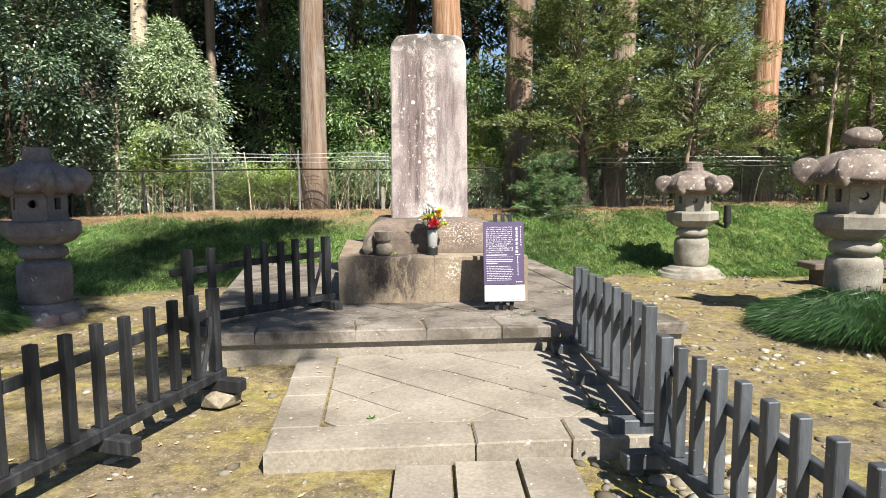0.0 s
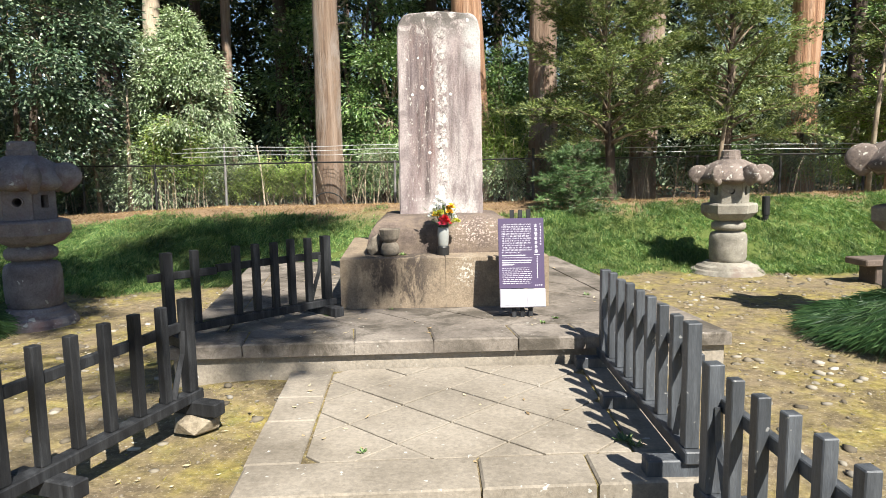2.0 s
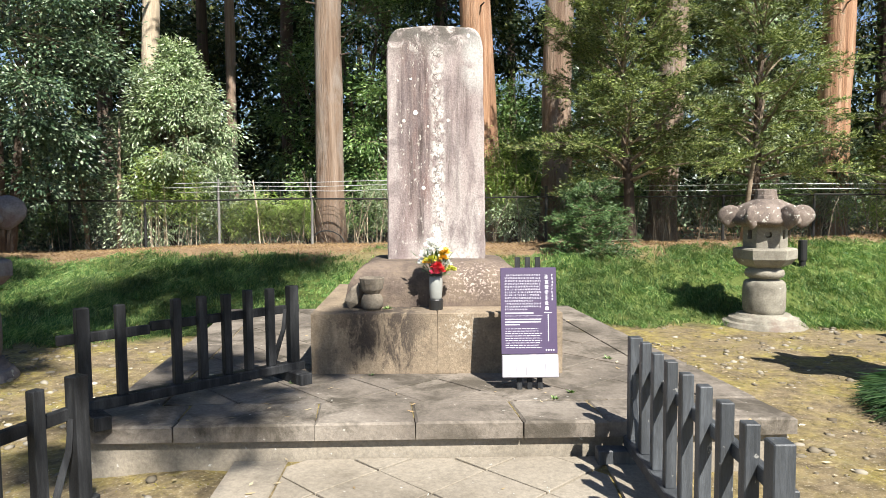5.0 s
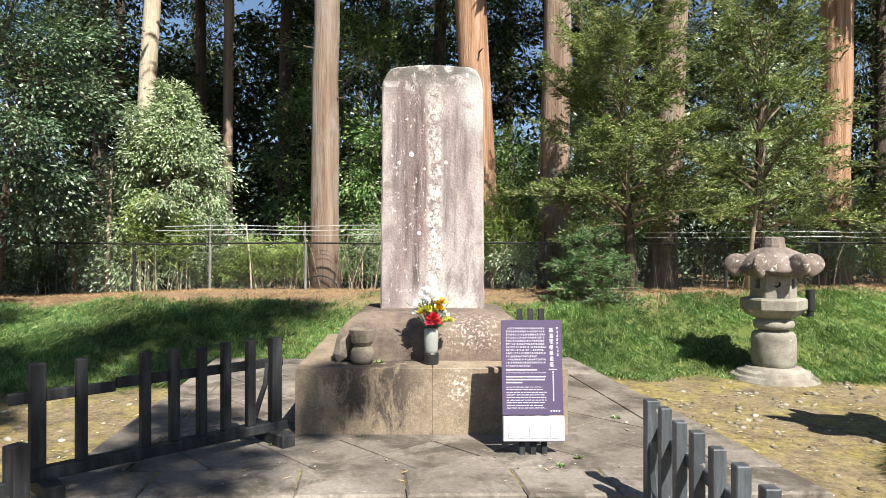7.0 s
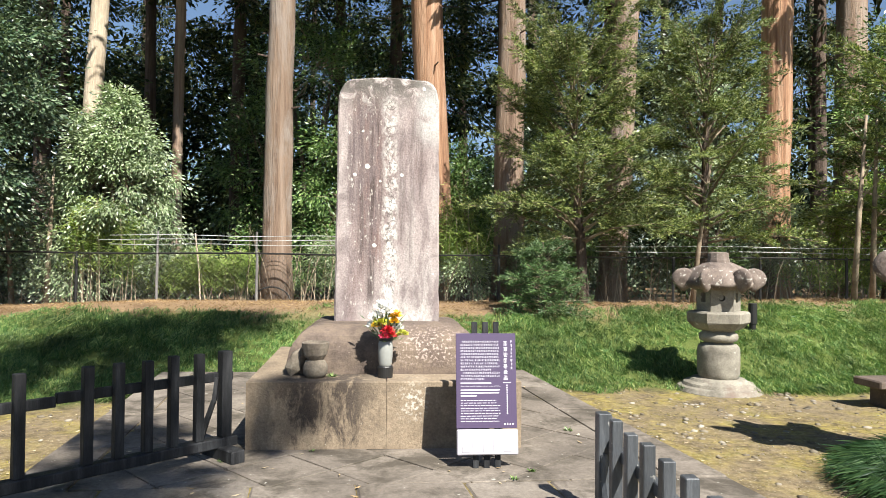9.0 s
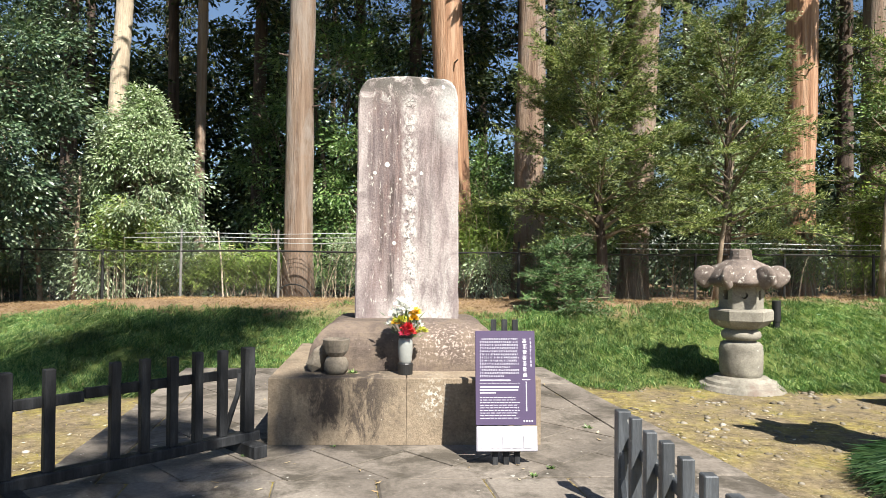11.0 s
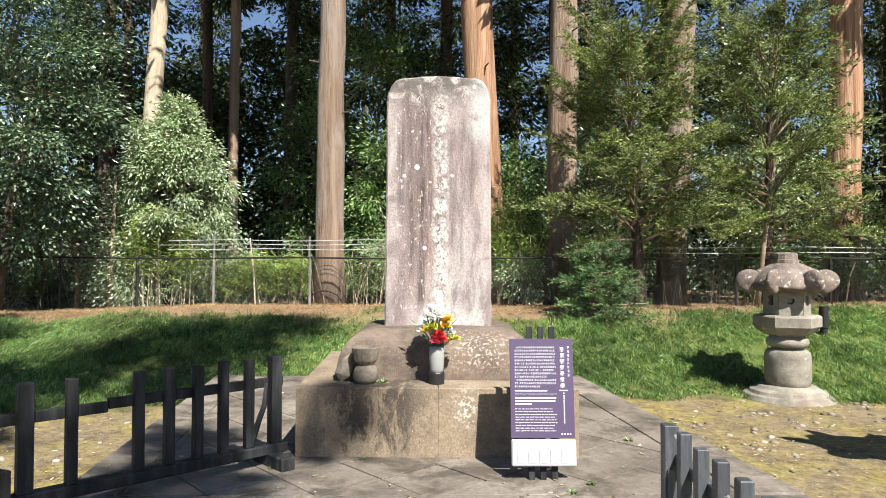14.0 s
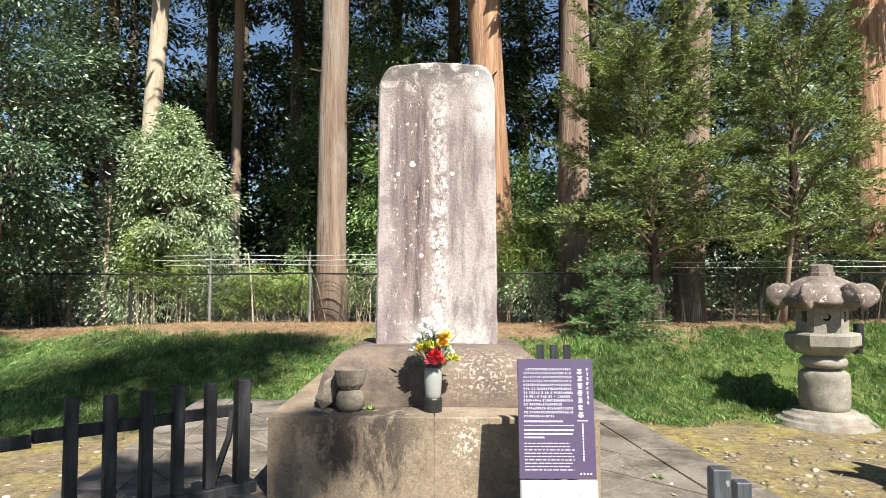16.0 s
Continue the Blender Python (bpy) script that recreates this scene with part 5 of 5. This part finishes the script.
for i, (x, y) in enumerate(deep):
    make_cedar((x, y), (x + rw.uniform(-0.3, 0.3), y, 19), rw.uniform(0.16, 0.32), 0.12, M_BARK_DARK, "cedar trunk deep in the wood, its bark coloured dark for shade", 100 + i,
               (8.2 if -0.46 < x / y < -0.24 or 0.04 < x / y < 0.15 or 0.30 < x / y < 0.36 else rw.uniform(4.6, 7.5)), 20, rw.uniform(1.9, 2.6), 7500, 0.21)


def make_broadleaf(place, radii, zc, label, mat, seed, n, leaf, clumps=60, spread=0.28, droop=0.5, bark=M_BARK_DARK, stems=3, name="broadleaf_tree", narrow=0.42, shell=0.55, category="tree", taper=0.0):
    x, y = place
    z = float(ground_z(x, y))
    ob = thing(name, (0, 0, 0), label, category, group="broadleaf trees" if name == "broadleaf_tree" else "")
    rng = np.random.default_rng(seed)
    p, off, cen = clumpy(rng, n, (x, y, zc), np.asarray(radii), clumps, spread, shell)
    if taper:
        for q in (p, cen):
            h = np.clip((q[:, 2] - zc) / radii[2], -1, 1)
            k = (1.0 + 0.25 * taper - taper * 0.5 * (h + 1))[:, None]
            q[:, :2] = [x, y] + (q[:, :2] - [x, y]) * k
    ok = p[:, 2] > ground_z(p[:, 0], p[:, 1]) + 0.05
    p, off = p[ok], off[ok]
    m = len(p)
    d = off * 1.2 + [0, -0.05, -droop * spread] + rng.normal(size=(m, 3)) * spread * 0.6
    v, t = leaves(p, d, unit(rng, m) * 0.7 + [0, -0.3, 0.9], rng.uniform(0.6, 1.25, m) * leaf, rng.uniform(0.75, 1.2, m) * leaf * narrow, 0.12)
    raw_mesh("crown", v, t, mat, ob)
    bm = bmesh.new()
    for s in range(stems):
        q = cen[rng.integers(0, len(cen))]
        add_tube(bm, [(x + (s - stems / 2) * 0.08, y, z - 0.1), (x + (q[0] - x) * 0.2, y + (q[1] - y) * 0.2, z + (zc - z) * 0.6), tuple((np.array([x, y, zc]) + q) / 2)], [0.07, 0.055, 0.03], 7)
    part("trunk", bm, bark, ob, smooth=True)
    bm = bmesh.new()
    for q in cen[::2]:
        s = np.array([x, y, zc]) + (q - [x, y, zc]) * 0.25
        mid = (s + q) / 2 + rng.normal(size=3) * 0.08
        add_tube(bm, [tuple(s), tuple(mid), tuple(q)], [0.022, 0.014, 0.006], 5)
    tagged(part("branchwork", bm, M_TWIG, ob), kind="stuff")
    return ob


make_broadleaf((-8.35, 13.7), (2.2, 1.8, 3.6), 4.8, "large dark glossy evergreen tree overhanging the bank", L_DARK, 201, 50000, 0.098, 130, 0.25, narrow=0.5)
make_broadleaf((-11.0, 12.5), (2.2, 1.8, 3.2), 4.0, "dark glossy evergreen tree beside the bank", L_DARK, 202, 18000, 0.13, 70, 0.28)
make_broadleaf((-8.6, 15.8), (2.2, 1.5, 1.6), 1.9, "shaded evergreen undergrowth behind the fence", L_DARK, 203, 16000, 0.10, 80, 0.3, name="shrub", category="shrub")
make_broadleaf((-6.05, 15.7), (1.35, 0.95, 1.85), 3.35, "glossy grey-green evergreen with drooping narrow leaves", L_GREY, 204, 46000, 0.098, 170, 0.16, 1.3, narrow=0.36, taper=0.8, shell=0.4)
make_broadleaf((-6.6, 15.6), (1.3, 0.8, 0.8), 1.5, "leafy evergreen undergrowth behind the fence", L_GREY, 205, 9000, 0.10, 50, 0.22, 1.0, name="shrub", category="shrub", narrow=0.3)
make_broadleaf((-1.5, 18.0), (1.1, 1.0, 1.9), 3.0, "mid-green evergreen between the cedar trunks", L_MID, 206, 16000, 0.11, 70, 0.26, 0.9)
make_broadleaf((-2.6, 19.5), (1.6, 1.2, 1.8), 6.4, "evergreen foliage hanging between the cedar trunks", L_MID, 207, 9000, 0.12, 45, 0.3)
make_broadleaf((1.35, 18.3), (0.75, 0.9, 1.7), 2.9, "mid-green evergreen shrub beside the cedar trunk", L_MID, 208, 11000, 0.10, 50, 0.24, 0.9)
make_broadleaf((7.2, 18.8), (1.3, 1.2, 2.6), 4.6, "pale glossy broadleaf tree behind the conifer", L_GREY, 209, 16000, 0.12, 70, 0.28, 1.0)
make_broadleaf((10.6, 16.4), (1.5, 1.0, 1.2), 2.2, "bright yellow-green leafy shrub behind the fence", L_BAMBOO, 210, 13000, 0.09, 60, 0.24, 0.5, name="shrub", category="shrub")
make_broadleaf((12.2, 17.5), (2.0, 1.5, 3.0), 4.5, "mid-green broadleaf tree at the edge of the wood", L_MID, 211, 14000, 0.12, 70, 0.3)
make_broadleaf((-4.3, 21.5), (1.8, 1.5, 2.2), 4.2, "sun-flecked evergreen deep in the wood", L_MID, 212, 9000, 0.13, 50, 0.32)
make_broadleaf((-12.5, 17.0), (2.5, 1.5, 3.6), 4.6, "dark evergreen tree at the edge of the wood", L_DARK, 213, 14000, 0.12, 70, 0.32)
make_broadleaf((3.6, 20.0), (2.2, 1.5, 2.3), 3.0, "shaded evergreen behind the cedar trunks", L_DARK, 214, 12000, 0.13, 60, 0.32)
make_broadleaf((0.0, 21.0), (2.0, 1.4, 1.8), 2.2, "shaded evergreen undergrowth deep in the wood", L_DARK, 215, 9000, 0.13, 50, 0.32)


for i, (x, y, rx, rz, zc, mat, n) in enumerate(((-4.9, 15.7, 0.7, 0.55, 1.3, L_GREY, 5000), (-3.3, 16.3, 0.8, 0.6, 1.5, L_MID, 5000), (-1.5, 16.3, 0.6, 0.55, 1.5, L_GREY, 5000),
                                                (3.0, 16.4, 0.7, 0.6, 1.5, L_GREY, 4500), (6.3, 16.0, 0.9, 0.6, 1.5, L_MID, 5000), (7.9, 16.2, 0.7, 0.9, 2.2, L_GREY, 4500), (1.2, 15.6, 0.45, 0.4, 1.2, L_GREY, 3000))):
    make_broadleaf((x, y), (rx, 0.45, rz), zc, "leafy evergreen shrub catching the sun behind the fence", mat, 230 + i, n, 0.085, 36, 0.15, 0.7, name="shrub", category="shrub", narrow=0.34, stems=2)


def bamboo(place, spread, n_cane, height, n, label, seed, leaf=0.16, mat=None):
    rng = np.random.default_rng(seed)
    x, y = place
    ob = thing("bamboo_clump", (0, 0, 0), label, "bamboo", group="bamboo clumps")
    bm = bmesh.new()
    pts = []
    for i in range(n_cane):
        cx, cy = x + rng.normal() * spread[0], y + rng.normal() * spread[1]
        z = float(ground_z(cx, cy))
        h = height * rng.uniform(0.6, 1.1)
        lx, ly = rng.normal(0, 0.22, 2)
        path = [(cx, cy, z), (cx + lx * 0.3, cy + ly * 0.3, z + h * 0.5), (cx + lx * h * 0.6, cy + ly * h * 0.4, z + h)]
        add_tube(bm, path, [0.011, 0.009, 0.005], 5)
        for _ in range(max(1, n // n_cane)):
            t = rng.uniform(0.25, 1.0) ** 0.7
            pts.append((cx + lx * h * 0.6 * t * t + rng.normal() * 0.13, cy + ly * h * 0.4 * t * t + rng.normal() * 0.13, z + h * t + rng.normal() * 0.05))
    tagged(part("cane_thicket", bm, M_BARK_PALE, ob), "thin pale canes", kind="stuff")
    p = np.array(pts)
    m = len(p)
    a = rng.uniform(0, 2 * np.pi, m)
    d = np.stack([np.cos(a), np.sin(a) - 0.2, rng.uniform(-0.9, 0.25, m)], 1)
    v, t = leaves(p, d, unit(rng, m) * 0.5 + [0, -0.3, 1], rng.uniform(0.6, 1.2, m) * leaf, rng.uniform(0.014, 0.026, m), 0.1)
    raw_mesh("foliage", v, t, mat or L_BAMBOO, ob)
    return ob


bamboo((-4.1, 15.4), (0.5, 0.3), 22, 1.0, 7000, "sunlit yellow-green dwarf bamboo behind the fence", 301)
bamboo((-3.4, 15.9), (0.5, 0.3), 14, 1.0, 4500, "sunlit yellow-green dwarf bamboo behind the fence", 302)
bamboo((-6.0, 15.1), (0.35, 0.2), 14, 1.9, 4000, "tall yellow-green bamboo against the evergreen", 303)
bamboo((1.15, 16.0), (0.35, 0.25), 14, 2.4, 4500, "tall yellow-green bamboo beside the stele", 304)
bamboo((-1.7, 15.9), (0.5, 0.25), 26, 1.1, 1800, "thin bamboo canes along the fence", 305, 0.13, L_MID)
bamboo((3.4, 16.2), (0.7, 0.3), 18, 1.7, 4000, "bamboo and thin stems behind the fence", 306, 0.13, L_MID)
bamboo((6.6, 16.0), (1.0, 0.3), 20, 1.2, 4000, "dark dwarf bamboo behind the fence", 307, 0.13, L_MID)
bamboo((9.6, 15.6), (1.0, 0.3), 18, 1.1, 4000, "dwarf bamboo behind the fence", 308)
bamboo((-8.8, 15.2), (1.0, 0.3), 20, 1.0, 4000, "dwarf bamboo and bare stems behind the fence", 309, 0.13, L_MID)


def make_conifer(place, top, boughs, reach, z_from, z_to, label, seed, twigs=26, needle=0.055, mat=None, lean=0.0, name="conifer_tree", sag=0.10, rise=0.35, r=0.11, width=0.32, profile=None):
    """Tiers of flat, feathered boughs round a slender trunk."""
    x, y = place
    z = float(ground_z(x, y))
    rng = np.random.default_rng(seed)
    ob = thing(name, (0, 0, 0), label, "tree" if name == "conifer_tree" else "shrub")
    part("trunk", trunk_bm((x, y, z - 0.1), (x + lean, y, top), r, r * 0.25, seed, 0.2, 9, 0.03), M_BARK_DARK, ob, smooth=True)
    limb = bmesh.new()
    P, D, U = [], [], []
    for b in range(boughs):
        f = (b + rng.random()) / boughs
        zz = z_from + (z_to - z_from) * f
        rr = reach * (profile(f) if profile else (1.0 - 0.75 * f)) * rng.uniform(0.65, 1.1)
        a = b * 2.399 + rng.normal() * 0.3
        cx = x + lean * (zz - z) / (top - z)
        out = np.array([math.cos(a), math.sin(a), 0.0])
        ns = 8
        lift = rise * rng.uniform(0.2, 2.2) * (0.6 + 1.1 * f)
        pts = [np.array([cx, y, zz]) + out * rr * k / ns + np.array([0, 0, lift * rr * (k / ns) - sag * rr * (k / ns) ** 2 * 3]) for k in range(ns + 1)]
        add_tube(limb, [tuple(pts[0]), tuple(pts[3]), tuple(pts[6]), tuple(pts[8])], [0.022 * rr / 2 + 0.006, 0.014 * rr / 2 + 0.005, 0.008, 0.004], 5)
        side = np.array([-out[1], out[0], 0.0])
        for w in range(twigs):
            t = 0.22 + 0.78 * (w + rng.random()) / twigs
            k = min(int(t * ns), ns - 1)
            s0 = pts[k] + (pts[k + 1] - pts[k]) * (t * ns - k)
            ln = rr * width * (1.15 - t) * rng.uniform(0.6, 1.2) + 0.10
            wd = out * 0.75 + side * (1 if w % 2 else -1) * rng.uniform(0.4, 1.1) + np.array([0, 0, rng.normal() * 0.5 + 0.30])
            wd /= np.linalg.norm(wd)
            m = int(12 + ln * 58)
            q = rng.random(m)
            P.append(s0 + wd * (q * ln)[:, None] + rng.normal(size=(m, 3)) * 0.012 + np.array([0, 0, -1]) * (q ** 2 * ln * 0.15)[:, None])
            sd = np.cross(wd, [0, 0, 1.0])
            D.append(wd * 0.7 + sd * rng.choice([-1, 1], m)[:, None] * rng.uniform(0.3, 1.0, m)[:, None] + rng.normal(size=(m, 3)) * 0.22)
            U.append(np.tile([0.1, -0.5, 0.6], (m, 1)) + rng.normal(size=(m, 3)) * 0.7)
    tagged(part("branchwork", limb, M_TWIG, ob), kind="stuff")
    P, D, U = np.concatenate(P), np.concatenate(D), np.concatenate(U)
    n = len(P)
    v, t = leaves(P, D, U, rng.uniform(0.6, 1.3, n) * needle, rng.uniform(0.8, 1.2, n) * needle * 0.25, 0.1)
    raw_mesh("foliage", v, t, mat or L_YEW, ob)
    return ob


make_conifer((3.25, 14.2), 5.5, 92, 2.05, 1.8, 5.3, "spreading olive-green conifer with flat feathery boughs", 401, 40, 0.068, profile=lambda f: 1.0 - 0.45 * f, lean=-0.25, rise=0.62, sag=0.10)
make_conifer((5.75, 14.8), 6.0, 76, 1.95, 1.9, 5.8, "olive-green conifer with drooping feathery boughs", 402, 38, 0.068, profile=lambda f: 1.0 - 0.4 * f, lean=0.1, rise=0.60, sag=0.10)
make_conifer((9.3, 14.2), 5.6, 48, 2.2, 2.0, 5.6, "olive-green conifer overhanging the far lantern", 403, 28, 0.09, profile=lambda f: 1.0 - 0.5 * f, rise=0.36, sag=0.08)
make_conifer((11.5, 13.6), 6.0, 44, 2.2, 2.2, 5.8, "olive-green conifer at the edge of the bank", 404, 24, 0.09, profile=lambda f: 1.0 - 0.5 * f, rise=0.36, sag=0.08)
make_conifer((2.25, 12.8), 1.85, 64, 0.92, 0.55, 1.75, "small bushy dark green fir on the bank", 405, 18, 0.05, L_FIR, name="fir_shrub", r=0.035, rise=0.30, sag=0.05, width=0.42, profile=lambda f: 0.75 + 0.5 * f - 1.05 * f * f)

# slender bare-stemmed saplings at the fence
for i, (x, y, lx, h) in enumerate(((5.35, 14.3, 0.35, 2.6), (8.05, 13.7, 0.25, 3.4), (8.6, 14.0, 0.1, 3.4), (-6.9, 14.9, 0.1, 2.6), (-7.6, 15.0, -0.2, 2.4))):
    z = float(ground_z(x, y))
    ob = thing("sapling", (0, 0, 0), "slender grey-brown bare sapling stem by the fence", "sapling", group="saplings")
    bm = bmesh.new()
    add_tube(bm, [(x, y, z - 0.05), (x + lx * 0.4, y, z + h * 0.45), (x + lx, y, z + h)], [0.055, 0.045, 0.02], 8)
    part("stem", bm, M_TWIG, ob, smooth=True)
    bm = bmesh.new()
    rnd = random.Random(i)
    for j in range(5):
        t = 0.45 + 0.1 * j
        a = rnd.uniform(0, 6.28)
        add_tube(bm, [(x + lx * t, y, z + h * t), (x + lx * t + math.cos(a) * 0.35, y + math.sin(a) * 0.3, z + h * t + 0.35)], [0.016, 0.006], 5)
    tagged(part("twiggery", bm, M_TWIG, ob), kind="stuff")


def thicket(name, n, region, zr, label, seed, mat, leaf):
    """Far undergrowth that nobody could count."""
    rng = np.random.default_rng(seed)
    k = 420
    c = np.stack([rng.uniform(region[0], region[1], k), rng.uniform(region[2], region[3], k), zr[0] + (zr[1] - zr[0]) * rng.random(k) ** 1.25], 1)
    p = c[rng.integers(0, k, n)] + rng.normal(size=(n, 3)) * [0.5, 0.4, 0.26]
    p[:, 2] = np.maximum(p[:, 2], 0.5)
    d = unit(rng, n) + [0, -0.2, -0.4]
    v, t = leaves(p, d, unit(rng, n) + [0, -0.3, 0.6], rng.uniform(0.6, 1.3, n) * leaf, rng.uniform(0.3, 0.5, n) * leaf, 0.1)
    return tagged(raw_mesh(name, v, t, mat), label, "undergrowth", kind="stuff")


thicket("undergrowth", 26000, (-15, 15, 18.5, 24), (0.5, 2.2), "dark shaded undergrowth in the wood", 501, L_DARK, 0.16)
# wood_shade: dark leaves added where the depth of the wood is only shade
thicket("wood_shade", 70000, (-24, 24, 25.5, 30), (0.6, 9.6), "dense dark evergreen growth added to fill the wood's depth with shade", 503, L_CEDAR, 0.34)
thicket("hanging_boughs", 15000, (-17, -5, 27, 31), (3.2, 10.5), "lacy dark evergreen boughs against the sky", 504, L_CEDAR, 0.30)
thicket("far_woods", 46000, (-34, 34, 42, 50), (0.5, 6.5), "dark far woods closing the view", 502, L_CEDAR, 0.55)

# bare brushwood just behind the fence
rng = np.random.default_rng(61)
brush = bmesh.new()
for i in range(150):
    x, y = rng.uniform(-10, 11), rng.uniform(14.8, 16.4)
    z = float(ground_z(x, y))
    h, lx = rng.uniform(0.5, 1.6), rng.normal(0, 0.25)
    add_tube(brush, [(x, y, z - 0.05), (x + lx * 0.4, y + 0.05, z + h * 0.5), (x + lx, y, z + h)], [0.010, 0.008, 0.003], 4)
tagged(mesh_object("brushwood", brush, M_TWIG), "thin bare stems and brushwood behind the fence", "undergrowth", kind="stuff")


# tall cedars added unseen at the viewer's back, whose crowns shade the near ground
def shade_cedar(base, blobs, label, seed, n=750):
    x, y = base
    ob = thing("cedar_tree", (0, 0, 0), label, "tree", group="cedar trees")
    part("trunk", trunk_bm((x, y, -0.2), (x, y, 18), 0.35, 0.12, seed), M_BARK, ob, smooth=True)
    rng = np.random.default_rng(seed)
    limb = bmesh.new()
    V, T, at = [], [], 0
    for bx, by, bz, r in blobs:
        m = int(n * r * r)
        c = np.array([bx, by, bz]) + unit(rng, 14) * r * 0.62 * rng.random((14, 1)) ** 0.4
        p = c[rng.integers(0, 14, m)] + rng.normal(size=(m, 3)) * 0.2 * r
        v, t = leaves(p, unit(rng, m), unit(rng, m), rng.uniform(0.12, 0.3, m), rng.uniform(0.06, 0.12, m))
        V.append(v)
        T.append(t + at)
        at += len(v)
        add_tube(limb, [(x, y, min(bz - 0.5, 17)), ((x + bx) / 2, (y + by) / 2, bz - 0.2), (bx, by, bz)], [0.07, 0.05, 0.02], 5)
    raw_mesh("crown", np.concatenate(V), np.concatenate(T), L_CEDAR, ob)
    tagged(part("branchwork", limb, M_BARK_DARK, ob), kind="stuff")


def above(x, y, z, k, r):
    """The place k metres up the sunbeam that would reach a point."""
    return (x + 0.45 * k, y - 0.80 * k, z + k, r)


shade_cedar((-1.5, -5.0), [above(-1.3, 5.6, 0.3, 11, 0.8), above(-1.95, 5.0, 0.3, 11, 0.55), above(-0.62, 6.2, 0.5, 11.5, 0.33), above(-1.75, 6.5, 0.4, 11, 0.55), above(-1.52, 3.95, 0.6, 11, 0.26), above(-1.78, 3.15, 0.6, 11, 0.26)], "unseen tall cedar whose boughs shade the platform", 601)
shade_cedar((-3.0, -4.0), [above(-4.12, 7.1, 0.7, 12, 0.7), above(-4.12, 7.1, 1.4, 12.5, 0.6), above(-4.4, 7.4, 1.0, 13, 1.1), above(-5.3, 8.6, 0.6, 13, 1.2), above(-4.1, 7.1, 1.7, 13, 0.8), above(-4.0, 7.0, 0.4, 13, 0.8), above(-3.3, 11.4, 0.4, 15, 1.5), above(-4.9, 9.5, 0.2, 14, 1.2), above(-3.3, 9.9, 0.1, 14, 0.9), above(-6.9, 11.0, 0.5, 14, 1.3), above(-2.6, 12.3, 0.5, 15, 0.7), above(-8.0, 12.2, 0.5, 14, 1.3), above(-4.5, 10.6, 0.3, 15, 0.8)], "unseen tall cedar whose boughs shade the bank", 602, 1000)


# ---------------------------------------------------------------- small things along the fence and bank
bench = thing("stone_bench", (6.35, 9.45, float(ground_z(6.35, 9.45))), "low weathered brown stone bench at the foot of the bank", "bench", turn=4)
part("seat", box_bm(-1.0, 1.0, -0.22, 0.22, 0.24, 0.33, 0.015), M_BASE, bench)
for bx in (-0.72, 0.72):
    part("leg", box_bm(bx - 0.11, bx + 0.11, -0.17, 0.17, -0.05, 0.24, 0.012), M_BASE, bench)
stake = bmesh.new()
add_tube(stake, [(-3.93, 14.75, 0.6), (-3.98, 14.75, 1.4), (-4.05, 14.75, 2.02)], [0.018, 0.016, 0.013], 8)
tagged(mesh_object("bamboo_stake", stake, M_BARK_PALE), "pale dry bamboo stake leaning at the fence", "stake")
mark = thing("marker_post", (-1.02, 14.35, float(ground_z(-1.02, 14.35))), "short pale grey marker post on the crest of the bank", "post")
part("shaft", box_bm(-0.035, 0.035, -0.035, 0.035, -0.1, 0.50, 0.008), M_LANT, mark)
hose = bmesh.new()
add_tube(hose, [(-2.62 + 0.36 * math.cos(math.pi * i / 14), 14.86, 0.70 + 0.30 * math.sin(math.pi * i / 14)) for i in range(15)], [0.016] * 15, 6)
tagged(mesh_object("bent_pipe", hose, M_METAL), "thin dark pipe arched before the cedar trunk", "pipe")


def make_weed(place, r, n, seed):
    """A rosette of small leaves rooted in a joint."""
    rng = np.random.default_rng(seed)
    a = rng.uniform(0, 2 * np.pi, n)
    d = np.stack([np.cos(a), np.sin(a), rng.uniform(0.15, 1.1, n)], 1)
    base = np.asarray(place) + np.stack([np.cos(a), np.sin(a), 0 * a], 1) * rng.uniform(0, 0.35 * r, n)[:, None]
    v, t = leaves(base, d, np.tile([0, 0, 1.0], (n, 1)) + rng.normal(size=(n, 3)) * 0.2, rng.uniform(0.5, 1.1, n) * r, rng.uniform(0.2, 0.35, n) * r, 0.15)
    return tagged(raw_mesh("weed", v, t, L_MID), "small green weed rooted in a stone joint", "weed", group="weeds in the joints")


for k, (x, y, z, r) in enumerate(((0.99, 3.86, 0.098, 0.055), (1.03, 3.80, 0.098, 0.045), (-0.33, 3.74, 0.098, 0.03), (0.92, 5.76, 0.298, 0.035), (0.80, 5.62, 0.298, 0.03), (-0.42, 6.17, 0.298, 0.025), (1.34, 6.7, 0.298, 0.04), (-0.325, 6.40, 0.733, 0.045), (1.52, 5.42, 0.298, 0.03), (-0.92, 5.95, 0.298, 0.03))):
    make_weed((x, y, z), r, 26, 700 + k)
